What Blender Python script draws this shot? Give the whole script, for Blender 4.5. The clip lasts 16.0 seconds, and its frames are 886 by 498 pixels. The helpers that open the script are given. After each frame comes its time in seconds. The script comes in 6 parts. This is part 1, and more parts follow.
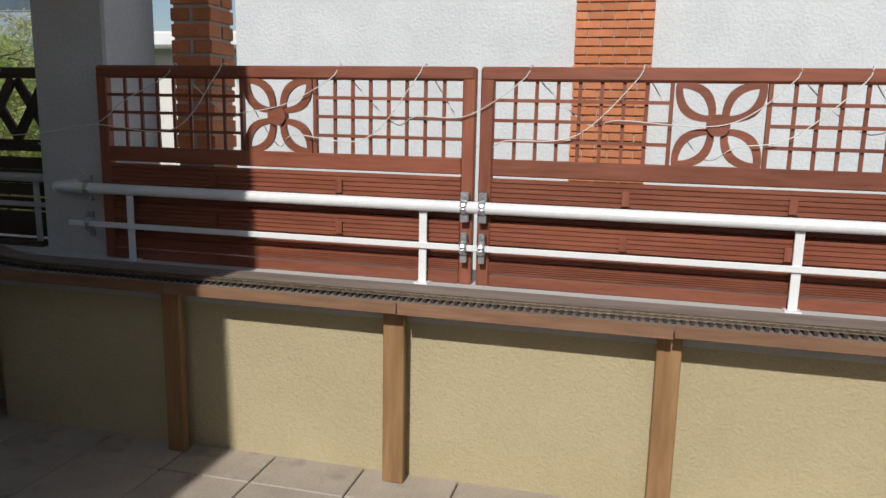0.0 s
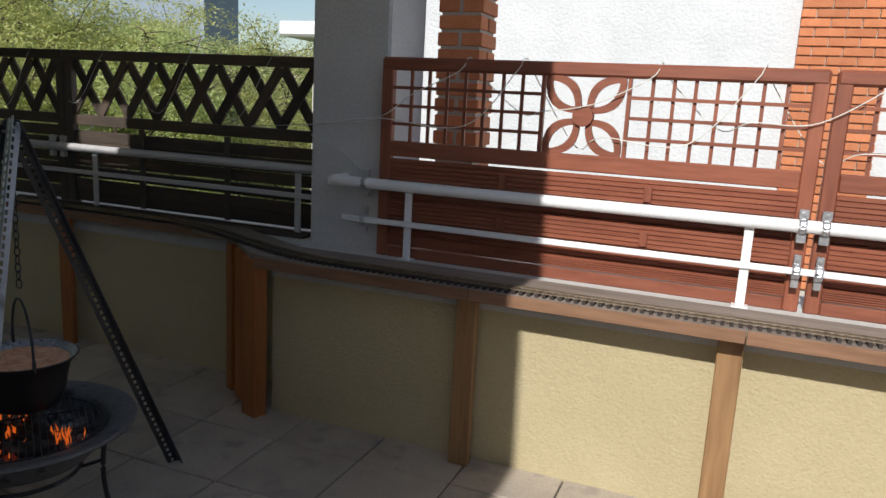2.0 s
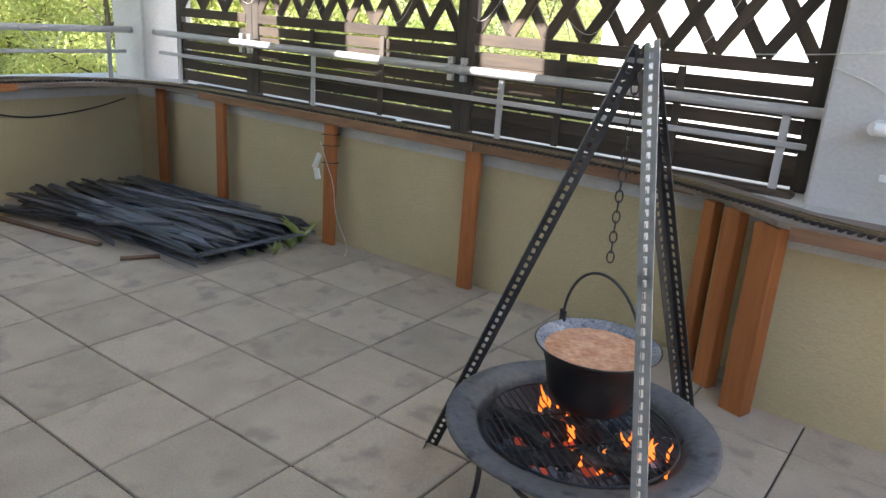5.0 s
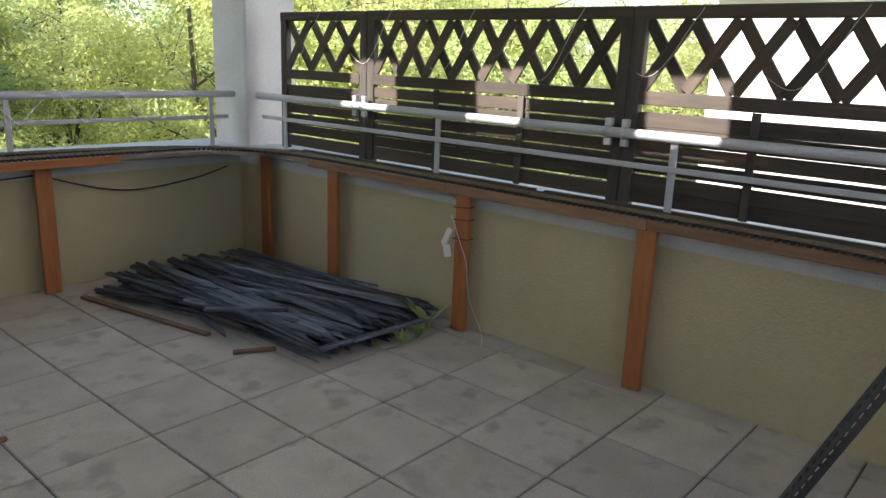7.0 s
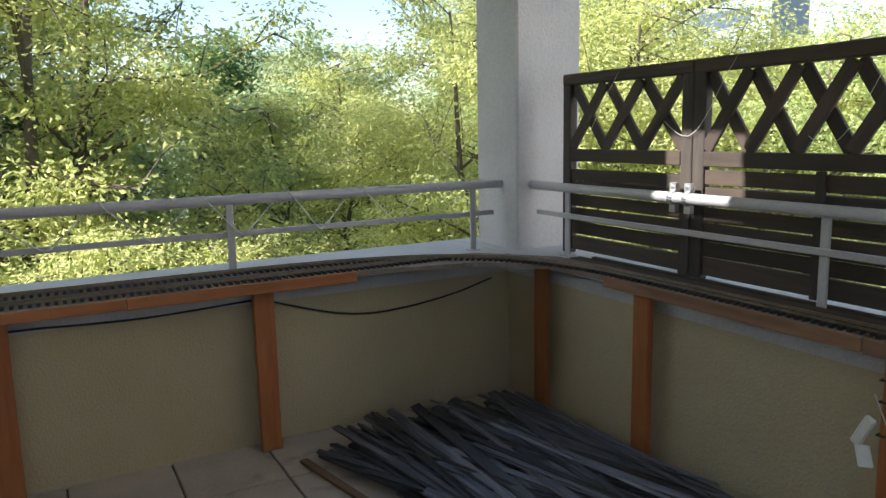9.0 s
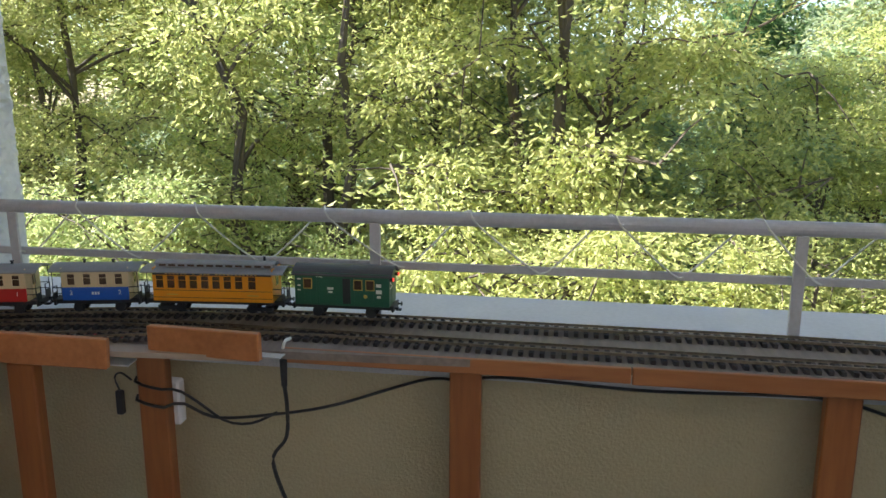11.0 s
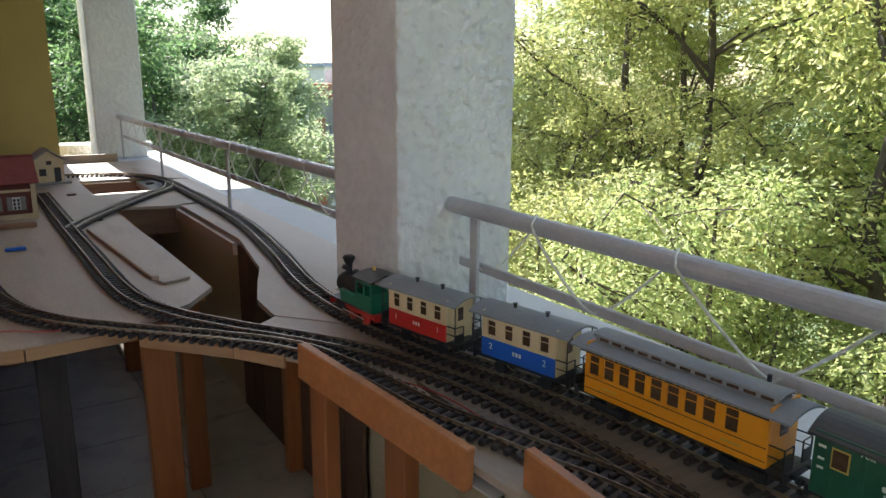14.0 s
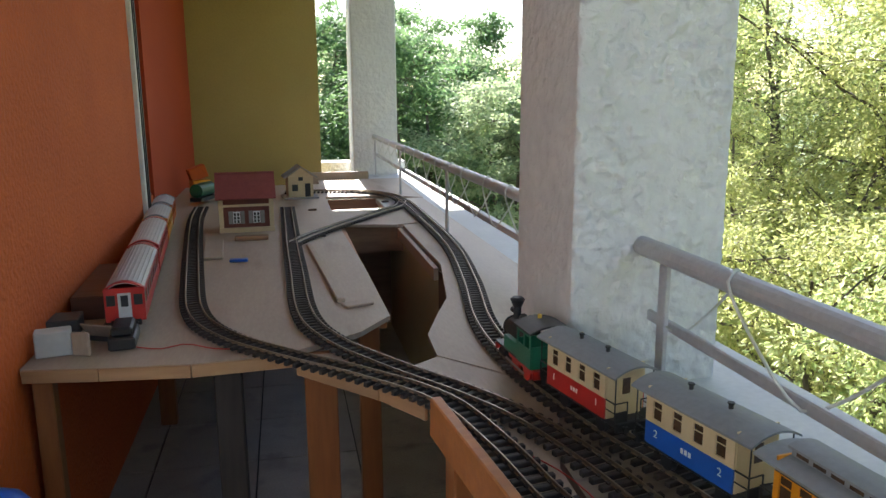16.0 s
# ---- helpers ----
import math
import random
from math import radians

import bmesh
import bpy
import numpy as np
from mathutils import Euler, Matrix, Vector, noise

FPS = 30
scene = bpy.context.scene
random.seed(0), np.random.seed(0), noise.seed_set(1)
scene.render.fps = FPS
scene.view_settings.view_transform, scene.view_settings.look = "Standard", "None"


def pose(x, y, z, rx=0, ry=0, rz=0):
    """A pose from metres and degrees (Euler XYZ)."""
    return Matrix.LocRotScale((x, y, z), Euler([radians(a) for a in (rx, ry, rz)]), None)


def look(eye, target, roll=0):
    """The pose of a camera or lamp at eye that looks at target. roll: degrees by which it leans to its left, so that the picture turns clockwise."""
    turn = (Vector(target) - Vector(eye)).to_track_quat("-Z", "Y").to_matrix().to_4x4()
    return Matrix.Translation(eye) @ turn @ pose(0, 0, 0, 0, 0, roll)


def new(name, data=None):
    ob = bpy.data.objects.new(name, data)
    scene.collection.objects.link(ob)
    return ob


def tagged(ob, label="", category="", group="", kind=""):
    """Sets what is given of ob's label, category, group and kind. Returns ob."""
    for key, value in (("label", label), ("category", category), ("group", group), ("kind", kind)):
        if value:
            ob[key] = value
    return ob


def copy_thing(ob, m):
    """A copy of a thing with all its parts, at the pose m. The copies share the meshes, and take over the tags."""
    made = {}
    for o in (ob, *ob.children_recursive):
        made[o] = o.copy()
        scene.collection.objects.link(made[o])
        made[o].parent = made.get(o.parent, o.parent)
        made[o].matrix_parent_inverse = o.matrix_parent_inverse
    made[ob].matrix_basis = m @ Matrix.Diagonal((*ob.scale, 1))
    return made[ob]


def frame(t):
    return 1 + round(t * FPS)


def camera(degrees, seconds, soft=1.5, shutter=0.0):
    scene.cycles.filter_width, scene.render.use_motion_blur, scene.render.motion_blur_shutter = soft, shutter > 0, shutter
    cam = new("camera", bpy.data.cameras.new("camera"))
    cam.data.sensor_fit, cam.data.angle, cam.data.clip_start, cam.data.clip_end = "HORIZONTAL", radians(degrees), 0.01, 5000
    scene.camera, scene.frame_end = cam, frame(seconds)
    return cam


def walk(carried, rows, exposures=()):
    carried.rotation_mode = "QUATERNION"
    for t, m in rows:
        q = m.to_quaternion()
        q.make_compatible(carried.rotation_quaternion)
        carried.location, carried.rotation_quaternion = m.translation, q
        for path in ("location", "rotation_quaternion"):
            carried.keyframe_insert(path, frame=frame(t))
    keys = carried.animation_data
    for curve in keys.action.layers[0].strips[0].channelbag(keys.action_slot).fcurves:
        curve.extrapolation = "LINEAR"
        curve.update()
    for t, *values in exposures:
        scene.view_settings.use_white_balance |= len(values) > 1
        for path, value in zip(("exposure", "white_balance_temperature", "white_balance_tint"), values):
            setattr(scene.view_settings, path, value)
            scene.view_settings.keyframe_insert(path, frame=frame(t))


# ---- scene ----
cam = camera(62.1, 16.0)
PATH = [
    (0, (0.472, 0.221, 1.457), (-0.008, 2.129, 1.099), 1.2),
    (0.5, (0.407, 0.256, 1.455), (-0.23, 2.116, 1.09), 2.6),
    (1, (0.191, 0.228, 1.456), (-0.48, 2.075, 1.083), 3.3),
    (1.5, (-0.106, 0.155, 1.472), (-0.79, 1.995, 1.09), 2.7),
    (2, (-0.412, 0.178, 1.454), (-1.138, 2.002, 1.07), 3.1),
    (2.5, (-0.712, 0.194, 1.461), (-1.469, 2.004, 1.068), 3.3),
    (3, (-1.023, 0.131, 1.468), (-1.804, 1.92, 1.032), 2.4),
    (3.5, (-1.253, 0.114, 1.419), (-2.146, 1.804, 0.83), 1.4),
    (4, (-1.468, 0.155, 1.404), (-2.499, 1.751, 0.78), 1.3),
    (4.2, (-1.558, 0.167, 1.397), (-2.615, 1.75, 0.783), 2.3),
    (6.3, (-2.212, -0.002, 1.367), (-3.416, 1.49, 0.795), 2.7),
    (6.5, (-2.289, 0.077, 1.373), (-3.521, 1.557, 0.834), 2.4),
    (7, (-2.546, 0.289, 1.386), (-3.809, 1.758, 0.889), 2.3),
    (7.5, (-2.866, 0.48, 1.401), (-4.159, 1.949, 0.987), 1.1),
    (8, (-3.178, 0.682, 1.399), (-4.582, 2.051, 1.005), -0.5),
    (8.5, (-3.473, 0.873, 1.403), (-5.069, 2.025, 1.049), -0.9),
    (9, (-3.76, 1.072, 1.391), (-5.49, 2.024, 1.073), -1.2),
    (9.5, (-4.047, 1.165, 1.379), (-5.908, 1.844, 1.105), -1.4),
    (9.9, (-4.394, 1.087, 1.465), (-6.318, 1.533, 1.15), 1.5),
    (10, (-4.405, 1.085, 1.48), (-6.339, 1.467, 1.143), 1.2),
    (10.2, (-4.51, 1.133, 1.475), (-6.467, 1.346, 1.12), 0.6),
    (12.3, (-5.362, 1.139, 1.468), (-7.084, 0.238, 0.994), 1.2),
    (12.5, (-5.458, 1.106, 1.466), (-7.116, 0.092, 0.994), 1.0),
    (13, (-5.654, 1.032, 1.468), (-7.088, -0.277, 0.987), -1.2),
    (13.5, (-5.845, 0.987, 1.466), (-7.068, -0.527, 1.007), 0.1),
    (14, (-5.986, 0.878, 1.452), (-7.044, -0.758, 0.998), 0.4),
    (14.5, (-6.071, 0.737, 1.45), (-7.069, -0.939, 1.01), 0.4),
    (15, (-6.116, 0.678, 1.454), (-6.959, -1.083, 1.022), -0.4),
    (15.5, (-6.221, 0.688, 1.453), (-6.812, -1.178, 1.042), -0.5),
    (16, (-6.313, 0.72, 1.445), (-6.724, -1.196, 1.043), -0.3),
]
EXPOSURE = [(0.0, -0.4), (2.0, 0.05), (2.8, 0.6), (3.4, 2.05), (4.0, 2.6), (6.5, 2.2), (7.5, 1.8), (9.0, 1.5), (10.0, 1.6), (12.5, 2.0), (13.0, 1.8), (14.0, 1.8), (16.0, 2.05)]
walk(cam, [(t, look(*r)) for t, *r in PATH], EXPOSURE)

# ---- world, sun, exposure ----
world = bpy.data.worlds.new("world")
scene.world = world
world.use_nodes = True
_nt = world.node_tree
_sky = _nt.nodes.new("ShaderNodeTexSky")
_sky.sky_type = "NISHITA"
_sky.sun_disc = False
_sky.sun_elevation = radians(37)
_sky.sun_rotation = radians(180)
_sky.dust_density = 0.9
_bg = _nt.nodes["Background"]
_bg.inputs["Strength"].default_value = 0.105
_nt.links.new(_sky.outputs[0], _bg.inputs[0])

sun_data = bpy.data.lights.new("sun", "SUN")
sun_data.energy = 5.0
sun_data.angle = radians(0.6)
sun_data.color = (1.0, 0.965, 0.915)
sun = new("sun", sun_data)
sun.matrix_world = look((0.0, -8.0, 6.1), (0.15, 0.0, 0.0))


# ---- materials ----
def surf(name, c1, c2, rough=0.6, scale=6.0, fine=60.0, bump=0.15, metal=0.0, stretch=(1, 1, 1), per=0.12, spot=None, emit=None, alpha=None, dist=0.004):
    """Two-scale noise between two colours, with fine relief and a small change per piece."""
    m = bpy.data.materials.new(name)
    m.use_nodes = True
    nt = m.node_tree
    n, l = nt.nodes, nt.links
    b = n["Principled BSDF"]
    tc = n.new("ShaderNodeTexCoord")
    info = n.new("ShaderNodeObjectInfo")
    off = n.new("ShaderNodeVectorMath"); off.operation = "ADD"
    sc = n.new("ShaderNodeVectorMath"); sc.operation = "SCALE"
    sc.inputs[0].default_value = (7.3, 5.1, 3.7)
    l.new(info.outputs["Random"], sc.inputs["Scale"])
    mp = n.new("ShaderNodeMapping")
    mp.inputs["Scale"].default_value = stretch
    l.new(tc.outputs["Object"], off.inputs[0]); l.new(sc.outputs[0], off.inputs[1])
    l.new(off.outputs[0], mp.inputs[0])
    big = n.new("ShaderNodeTexNoise"); big.inputs["Scale"].default_value = scale; big.inputs["Detail"].default_value = 5
    small = n.new("ShaderNodeTexNoise"); small.inputs["Scale"].default_value = fine; small.inputs["Detail"].default_value = 4
    l.new(mp.outputs[0], big.inputs["Vector"]); l.new(mp.outputs[0], small.inputs["Vector"])
    ramp = n.new("ShaderNodeValToRGB")
    ramp.color_ramp.elements[0].position, ramp.color_ramp.elements[1].position = 0.32, 0.68
    ramp.color_ramp.elements[0].color, ramp.color_ramp.elements[1].color = (*c1, 1), (*c2, 1)
    mixf = n.new("ShaderNodeMath"); mixf.operation = "MULTIPLY_ADD"
    mixf.inputs[1].default_value, mixf.inputs[2].default_value = 0.5, 0.0
    l.new(small.outputs[0], mixf.inputs[0])
    add = n.new("ShaderNodeMath"); add.operation = "MULTIPLY_ADD"; add.inputs[1].default_value = 0.5
    l.new(big.outputs[0], add.inputs[0]); l.new(mixf.outputs[0], add.inputs[2])
    l.new(add.outputs[0], ramp.inputs[0])
    hsv = n.new("ShaderNodeHueSaturation")
    rnd = n.new("ShaderNodeMapRange"); rnd.inputs[3].default_value, rnd.inputs[4].default_value = 1 - per, 1 + per
    l.new(info.outputs["Random"], rnd.inputs[0]); l.new(rnd.outputs[0], hsv.inputs["Value"])
    l.new(ramp.outputs[0], hsv.inputs["Color"])
    col = hsv.outputs[0]
    if spot:
        sn = n.new("ShaderNodeTexNoise"); sn.inputs["Scale"].default_value = spot[1]; sn.inputs["Detail"].default_value = 6
        l.new(mp.outputs[0], sn.inputs["Vector"])
        sr = n.new("ShaderNodeValToRGB")
        sr.color_ramp.elements[0].position, sr.color_ramp.elements[1].position = spot[2], min(1.0, spot[2] + 0.12)
        l.new(sn.outputs[0], sr.inputs[0])
        mx = n.new("ShaderNodeMix"); mx.data_type = "RGBA"
        mx.inputs["B"].default_value = (*spot[0], 1)
        l.new(col, mx.inputs["A"]); l.new(sr.outputs[0], mx.inputs["Factor"])
        col = mx.outputs["Result"]
    l.new(col, b.inputs["Base Color"])
    rr = n.new("ShaderNodeMapRange"); rr.inputs[3].default_value, rr.inputs[4].default_value = max(0.02, rough - 0.1), min(1, rough + 0.1)
    l.new(small.outputs[0], rr.inputs[0]); l.new(rr.outputs[0], b.inputs["Roughness"])
    b.inputs["Metallic"].default_value = metal
    if bump:
        bp = n.new("ShaderNodeBump"); bp.inputs["Strength"].default_value = bump; bp.inputs["Distance"].default_value = dist
        l.new(small.outputs[0], bp.inputs["Height"]); l.new(bp.outputs[0], b.inputs["Normal"])
    if emit:
        b.inputs["Emission Color"].default_value = (*emit[0], 1)
        b.inputs["Emission Strength"].default_value = emit[1]
    return m


def leaf_mat(name, c1, c2):
    m = bpy.data.materials.new(name)
    m.use_nodes = True
    n, l = m.node_tree.nodes, m.node_tree.links
    b = n["Principled BSDF"]
    geo = n.new("ShaderNodeNewGeometry")
    ramp = n.new("ShaderNodeValToRGB")
    ramp.color_ramp.elements[0].color, ramp.color_ramp.elements[1].color = (*c1, 1), (*c2, 1)
    l.new(geo.outputs["Random Per Island"], ramp.inputs[0])
    info = n.new("ShaderNodeObjectInfo")
    rnd = n.new("ShaderNodeMapRange"); rnd.inputs[3].default_value, rnd.inputs[4].default_value = 0.85, 1.15
    hsv = n.new("ShaderNodeHueSaturation")
    l.new(info.outputs["Random"], rnd.inputs[0]); l.new(rnd.outputs[0], hsv.inputs["Value"]); l.new(ramp.outputs[0], hsv.inputs["Color"])
    l.new(hsv.outputs[0], b.inputs["Base Color"])
    b.inputs["Roughness"].default_value = 0.55
    tr = n.new("ShaderNodeBsdfTranslucent")
    l.new(hsv.outputs[0], tr.inputs["Color"])
    mix = n.new("ShaderNodeMixShader"); mix.inputs[0].default_value = 0.58
    l.new(b.outputs[0], mix.inputs[1]); l.new(tr.outputs[0], mix.inputs[2])
    l.new(mix.outputs[0], n["Material Output"].inputs["Surface"])
    return m


def wood(name, c1, c2, rough=0.55, axis=0, bump=0.25, per=0.15, grain=26.0, spot=None):
    st = [grain / 4, grain / 4, grain / 4]
    st[axis] = 0.7
    return surf(name, c1, c2, rough, 2.2, 9.0, bump, stretch=tuple(st), per=per, spot=spot, dist=0.003)


M_wall = surf("beige_render", (0.385, 0.325, 0.195), (0.45, 0.385, 0.24), 0.9, 2.5, 90, 0.8, dist=0.006, per=0.0)
M_cement = surf("grey_cement", (0.36, 0.36, 0.36), (0.5, 0.5, 0.49), 0.9, 5, 120, 0.5, per=0.05)
M_coping = surf("painted_coping", (0.46, 0.46, 0.445), (0.56, 0.56, 0.545), 0.75, 4, 60, 0.25, per=0.0)
M_stucco = surf("white_stucco", (0.62, 0.61, 0.60), (0.74, 0.73, 0.71), 0.9, 7, 26, 1.0, dist=0.017, per=0.0)
M_pillar = surf("grey_plaster", (0.45, 0.44, 0.45), (0.56, 0.55, 0.55), 0.9, 3, 60, 0.5, dist=0.008, per=0.0)
M_slab = surf("concrete_slab", (0.335, 0.285, 0.232), (0.475, 0.415, 0.345), 0.85, 5.5, 130, 0.5, per=0.11, spot=((0.30, 0.262, 0.225), 7.0, 0.57))
M_joint = surf("dark_joint", (0.06, 0.055, 0.05), (0.11, 0.10, 0.09), 0.95, 8, 80, 0.4)
M_postx = wood("larch_post", (0.235, 0.075, 0.021), (0.36, 0.13, 0.039), 0.5, 2, spot=((0.13, 0.04, 0.015), 2.4, 0.70))
M_boardx = wood("larch_board_x", (0.15, 0.075, 0.042), (0.27, 0.15, 0.085), 0.6, 0)
# Browner and less orange than larch_post.
M_postne = wood("tan_brown_post", (0.19, 0.10, 0.043), (0.31, 0.18, 0.082), 0.6, 2, spot=((0.12, 0.06, 0.03), 2.0, 0.66))
M_boardx2 = wood("pale_edge_strip", (0.30, 0.155, 0.07), (0.42, 0.24, 0.12), 0.6, 0)
M_boardz = wood("brown_board_with_shade", (0.055, 0.028, 0.016), (0.11, 0.058, 0.032), 0.7, 2, per=0.25)
M_boardtop = wood("greyed_board", (0.16, 0.125, 0.10), (0.28, 0.23, 0.19), 0.8, 0, per=0.05)
M_boardy = wood("larch_board_y", (0.31, 0.105, 0.030), (0.45, 0.175, 0.058), 0.5, 1, spot=((0.14, 0.045, 0.018), 2.6, 0.70))
M_ply = surf("plywood_top", (0.33, 0.25, 0.185), (0.43, 0.34, 0.26), 0.6, 2.5, 40, 0.08, stretch=(3, 0.6, 1), per=0.04, spot=((0.25, 0.175, 0.12), 1.6, 0.62))
M_redx = wood("red_stained_board", (0.15, 0.042, 0.022), (0.265, 0.085, 0.045), 0.5, 0, per=0.12, spot=((0.10, 0.02, 0.012), 3.0, 0.70))
M_redz = wood("red_stained_post", (0.15, 0.042, 0.022), (0.265, 0.085, 0.045), 0.5, 2, per=0.10)
M_darkx = wood("weathered_black_board", (0.030, 0.023, 0.020), (0.075, 0.052, 0.037), 0.75, 0, per=0.3, spot=((0.125, 0.082, 0.054), 3.5, 0.62))
M_darkz = wood("weathered_black_post", (0.030, 0.023, 0.020), (0.075, 0.06, 0.05), 0.75, 2, per=0.2)
M_whitepaint = surf("white_rail_paint", (0.70, 0.71, 0.72), (0.80, 0.80, 0.80), 0.4, 8, 80, 0.1, per=0.02)
M_greypaint = surf("grey_rail_paint", (0.40, 0.39, 0.40), (0.50, 0.49, 0.50), 0.45, 8, 80, 0.15, per=0.03, spot=((0.30, 0.27, 0.25), 9, 0.68))
M_zinc = surf("zinc_steel", (0.42, 0.43, 0.45), (0.60, 0.61, 0.62), 0.4, 10, 90, 0.1, metal=0.8)
M_rail = surf("rail_brass", (0.20, 0.15, 0.10), (0.33, 0.27, 0.2), 0.4, 20, 90, 0.1, metal=0.8)
M_sleeper = surf("brown_sleeper", (0.022, 0.017, 0.014), (0.05, 0.038, 0.032), 0.7, 20, 120, 0.2, per=0.2)
M_black = surf("black_plastic", (0.012, 0.012, 0.013), (0.025, 0.025, 0.027), 0.5, 20, 90, 0.1)
M_iron = surf("sooty_iron", (0.018, 0.018, 0.02), (0.05, 0.05, 0.055), 0.6, 8, 70, 0.3, metal=0.3, spot=((0.11, 0.11, 0.12), 6, 0.62))
M_orange = surf("orange_render", (0.48, 0.082, 0.010), (0.61, 0.115, 0.015), 0.85, 3, 60, 0.9, per=0.0, dist=0.006)
M_redwall = surf("red_reveal", (0.36, 0.042, 0.010), (0.43, 0.058, 0.014), 0.85, 2, 70, 0.3, per=0.0)
M_olive = surf("olive_render", (0.33, 0.255, 0.085), (0.39, 0.305, 0.11), 0.9, 2, 70, 0.5, per=0.0)
M_brick = surf("orange_brick", (0.42, 0.135, 0.055), (0.56, 0.21, 0.095), 0.8, 12, 90, 0.4, per=0.16)
M_mortar = surf("mortar", (0.40, 0.36, 0.31), (0.5, 0.45, 0.4), 0.95, 12, 90, 0.4)
M_housewhite = surf("white_house_render", (0.53, 0.545, 0.565), (0.64, 0.65, 0.665), 0.9, 3, 36, 0.8, dist=0.012, per=0.0)
M_glass = surf("dark_window_glass", (0.05, 0.07, 0.09), (0.09, 0.12, 0.15), 0.08, 2, 10, 0.0)
M_facade = surf("pale_facade", (0.62, 0.60, 0.57), (0.70, 0.68, 0.64), 0.9, 0.3, 3, 0.1)
M_facade2 = surf("blue_grey_facade", (0.20, 0.25, 0.31), (0.25, 0.30, 0.37), 0.8, 0.3, 3, 0.1)
M_facade3 = surf("ochre_facade", (0.40, 0.33, 0.24), (0.47, 0.39, 0.29), 0.9, 0.3, 3, 0.1)
M_roof = surf("red_tile_roof", (0.36, 0.13, 0.085), (0.45, 0.18, 0.12), 0.85, 1, 6, 0.3)
M_grass = surf("meadow", (0.05, 0.085, 0.02), (0.10, 0.13, 0.04), 0.95, 0.3, 4, 0.3)
M_bark = surf("grey_brown_bark", (0.07, 0.055, 0.042), (0.14, 0.11, 0.085), 0.9, 3, 20, 0.6, stretch=(3, 3, 0.8))
M_leafA = leaf_mat("yellow_green_leaf", (0.34, 0.405, 0.13), (0.72, 0.70, 0.31))
M_leafB = leaf_mat("fresh_green_leaf", (0.30, 0.40, 0.14), (0.64, 0.67, 0.31))
M_leafD = leaf_mat("hazy_green_leaf", (0.27, 0.37, 0.19), (0.54, 0.60, 0.35))
M_leafC = leaf_mat("dark_green_leaf", (0.075, 0.15, 0.06), (0.20, 0.31, 0.12))
M_cable_w = surf("clear_white_cable", (0.55, 0.55, 0.50), (0.70, 0.70, 0.66), 0.35, 20, 90, 0.05)
M_cable_b = surf("black_cable", (0.012, 0.012, 0.012), (0.022, 0.022, 0.022), 0.5, 20, 90, 0.05)
M_cream = surf("cream_plastic", (0.62, 0.49, 0.28), (0.68, 0.55, 0.33), 0.4, 10, 90, 0.03, per=0.02)
M_carred = surf("red_plastic", (0.44, 0.022, 0.018), (0.50, 0.03, 0.024), 0.35, 10, 90, 0.03, per=0.02)
M_carblue = surf("blue_plastic", (0.01, 0.085, 0.40), (0.014, 0.105, 0.46), 0.35, 10, 90, 0.03, per=0.02)
M_caryellow = surf("orange_yellow_plastic", (0.72, 0.27, 0.012), (0.78, 0.31, 0.016), 0.35, 10, 90, 0.03, per=0.02)
M_cargreen = surf("dark_green_plastic", (0.012, 0.085, 0.045), (0.016, 0.105, 0.055), 0.35, 10, 90, 0.03, per=0.02)
M_locogreen = surf("loco_green", (0.012, 0.13, 0.075), (0.016, 0.15, 0.09), 0.35, 10, 90, 0.03, per=0.02)
M_roofgrey = surf("grey_car_roof", (0.20, 0.205, 0.215), (0.27, 0.275, 0.285), 0.55, 12, 90, 0.05, per=0.03)
M_roofdark = surf("dark_car_roof", (0.05, 0.05, 0.052), (0.075, 0.075, 0.077), 0.5, 12, 90, 0.05)
M_carwin = surf("car_window", (0.05, 0.03, 0.018), (0.12, 0.07, 0.04), 0.2, 25, 90, 0.0)
M_letter = surf("white_lettering", (0.70, 0.68, 0.60), (0.78, 0.76, 0.68), 0.5, 20, 90, 0.0)
M_gold = surf("gold_line", (0.50, 0.33, 0.06), (0.58, 0.39, 0.08), 0.4, 20, 90, 0.0)
M_lampred = surf("red_tail_lamp", (0.6, 0.02, 0.02), (0.7, 0.03, 0.03), 0.3, 20, 90, 0.0, emit=((1.0, 0.04, 0.03), 0.7))
M_silverroof = surf("silver_ribbed_roof", (0.50, 0.50, 0.50), (0.62, 0.62, 0.62), 0.4, 12, 90, 0.05, per=0.03)


# ---- mesh helpers ----
def box(bm, x0, x1, y0, y1, z0, z1, bevel=0.0, m=None):
    c = Matrix.Translation(((x0 + x1) / 2, (y0 + y1) / 2, (z0 + z1) / 2)) @ Matrix.Diagonal((abs(x1 - x0), abs(y1 - y0), abs(z1 - z0), 1))
    if m is not None:
        c = m @ c
    r = bmesh.ops.create_cube(bm, size=1.0, matrix=c)
    if bevel:
        es = list({e for v in r["verts"] for e in v.link_edges})
        bmesh.ops.bevel(bm, geom=es, offset=bevel, segments=1, affect="EDGES", clamp_overlap=True)
    return bm


def cyl(bm, p, q, r, r2=None, seg=12, caps=True):
    p, q = Vector(p), Vector(q)
    d = q - p
    m = Matrix.Translation((p + q) / 2) @ d.to_track_quat("Z", "Y").to_matrix().to_4x4()
    bmesh.ops.create_cone(bm, cap_ends=caps, segments=seg, radius1=r, radius2=r if r2 is None else r2, depth=d.length, matrix=m)
    return bm


def ball(bm, c, r, seg=10, scale=(1, 1, 1)):
    bmesh.ops.create_uvsphere(bm, u_segments=seg, v_segments=max(4, seg // 2 + 1), radius=r, matrix=Matrix.Translation(c) @ Matrix.Diagonal((*scale, 1)))
    return bm


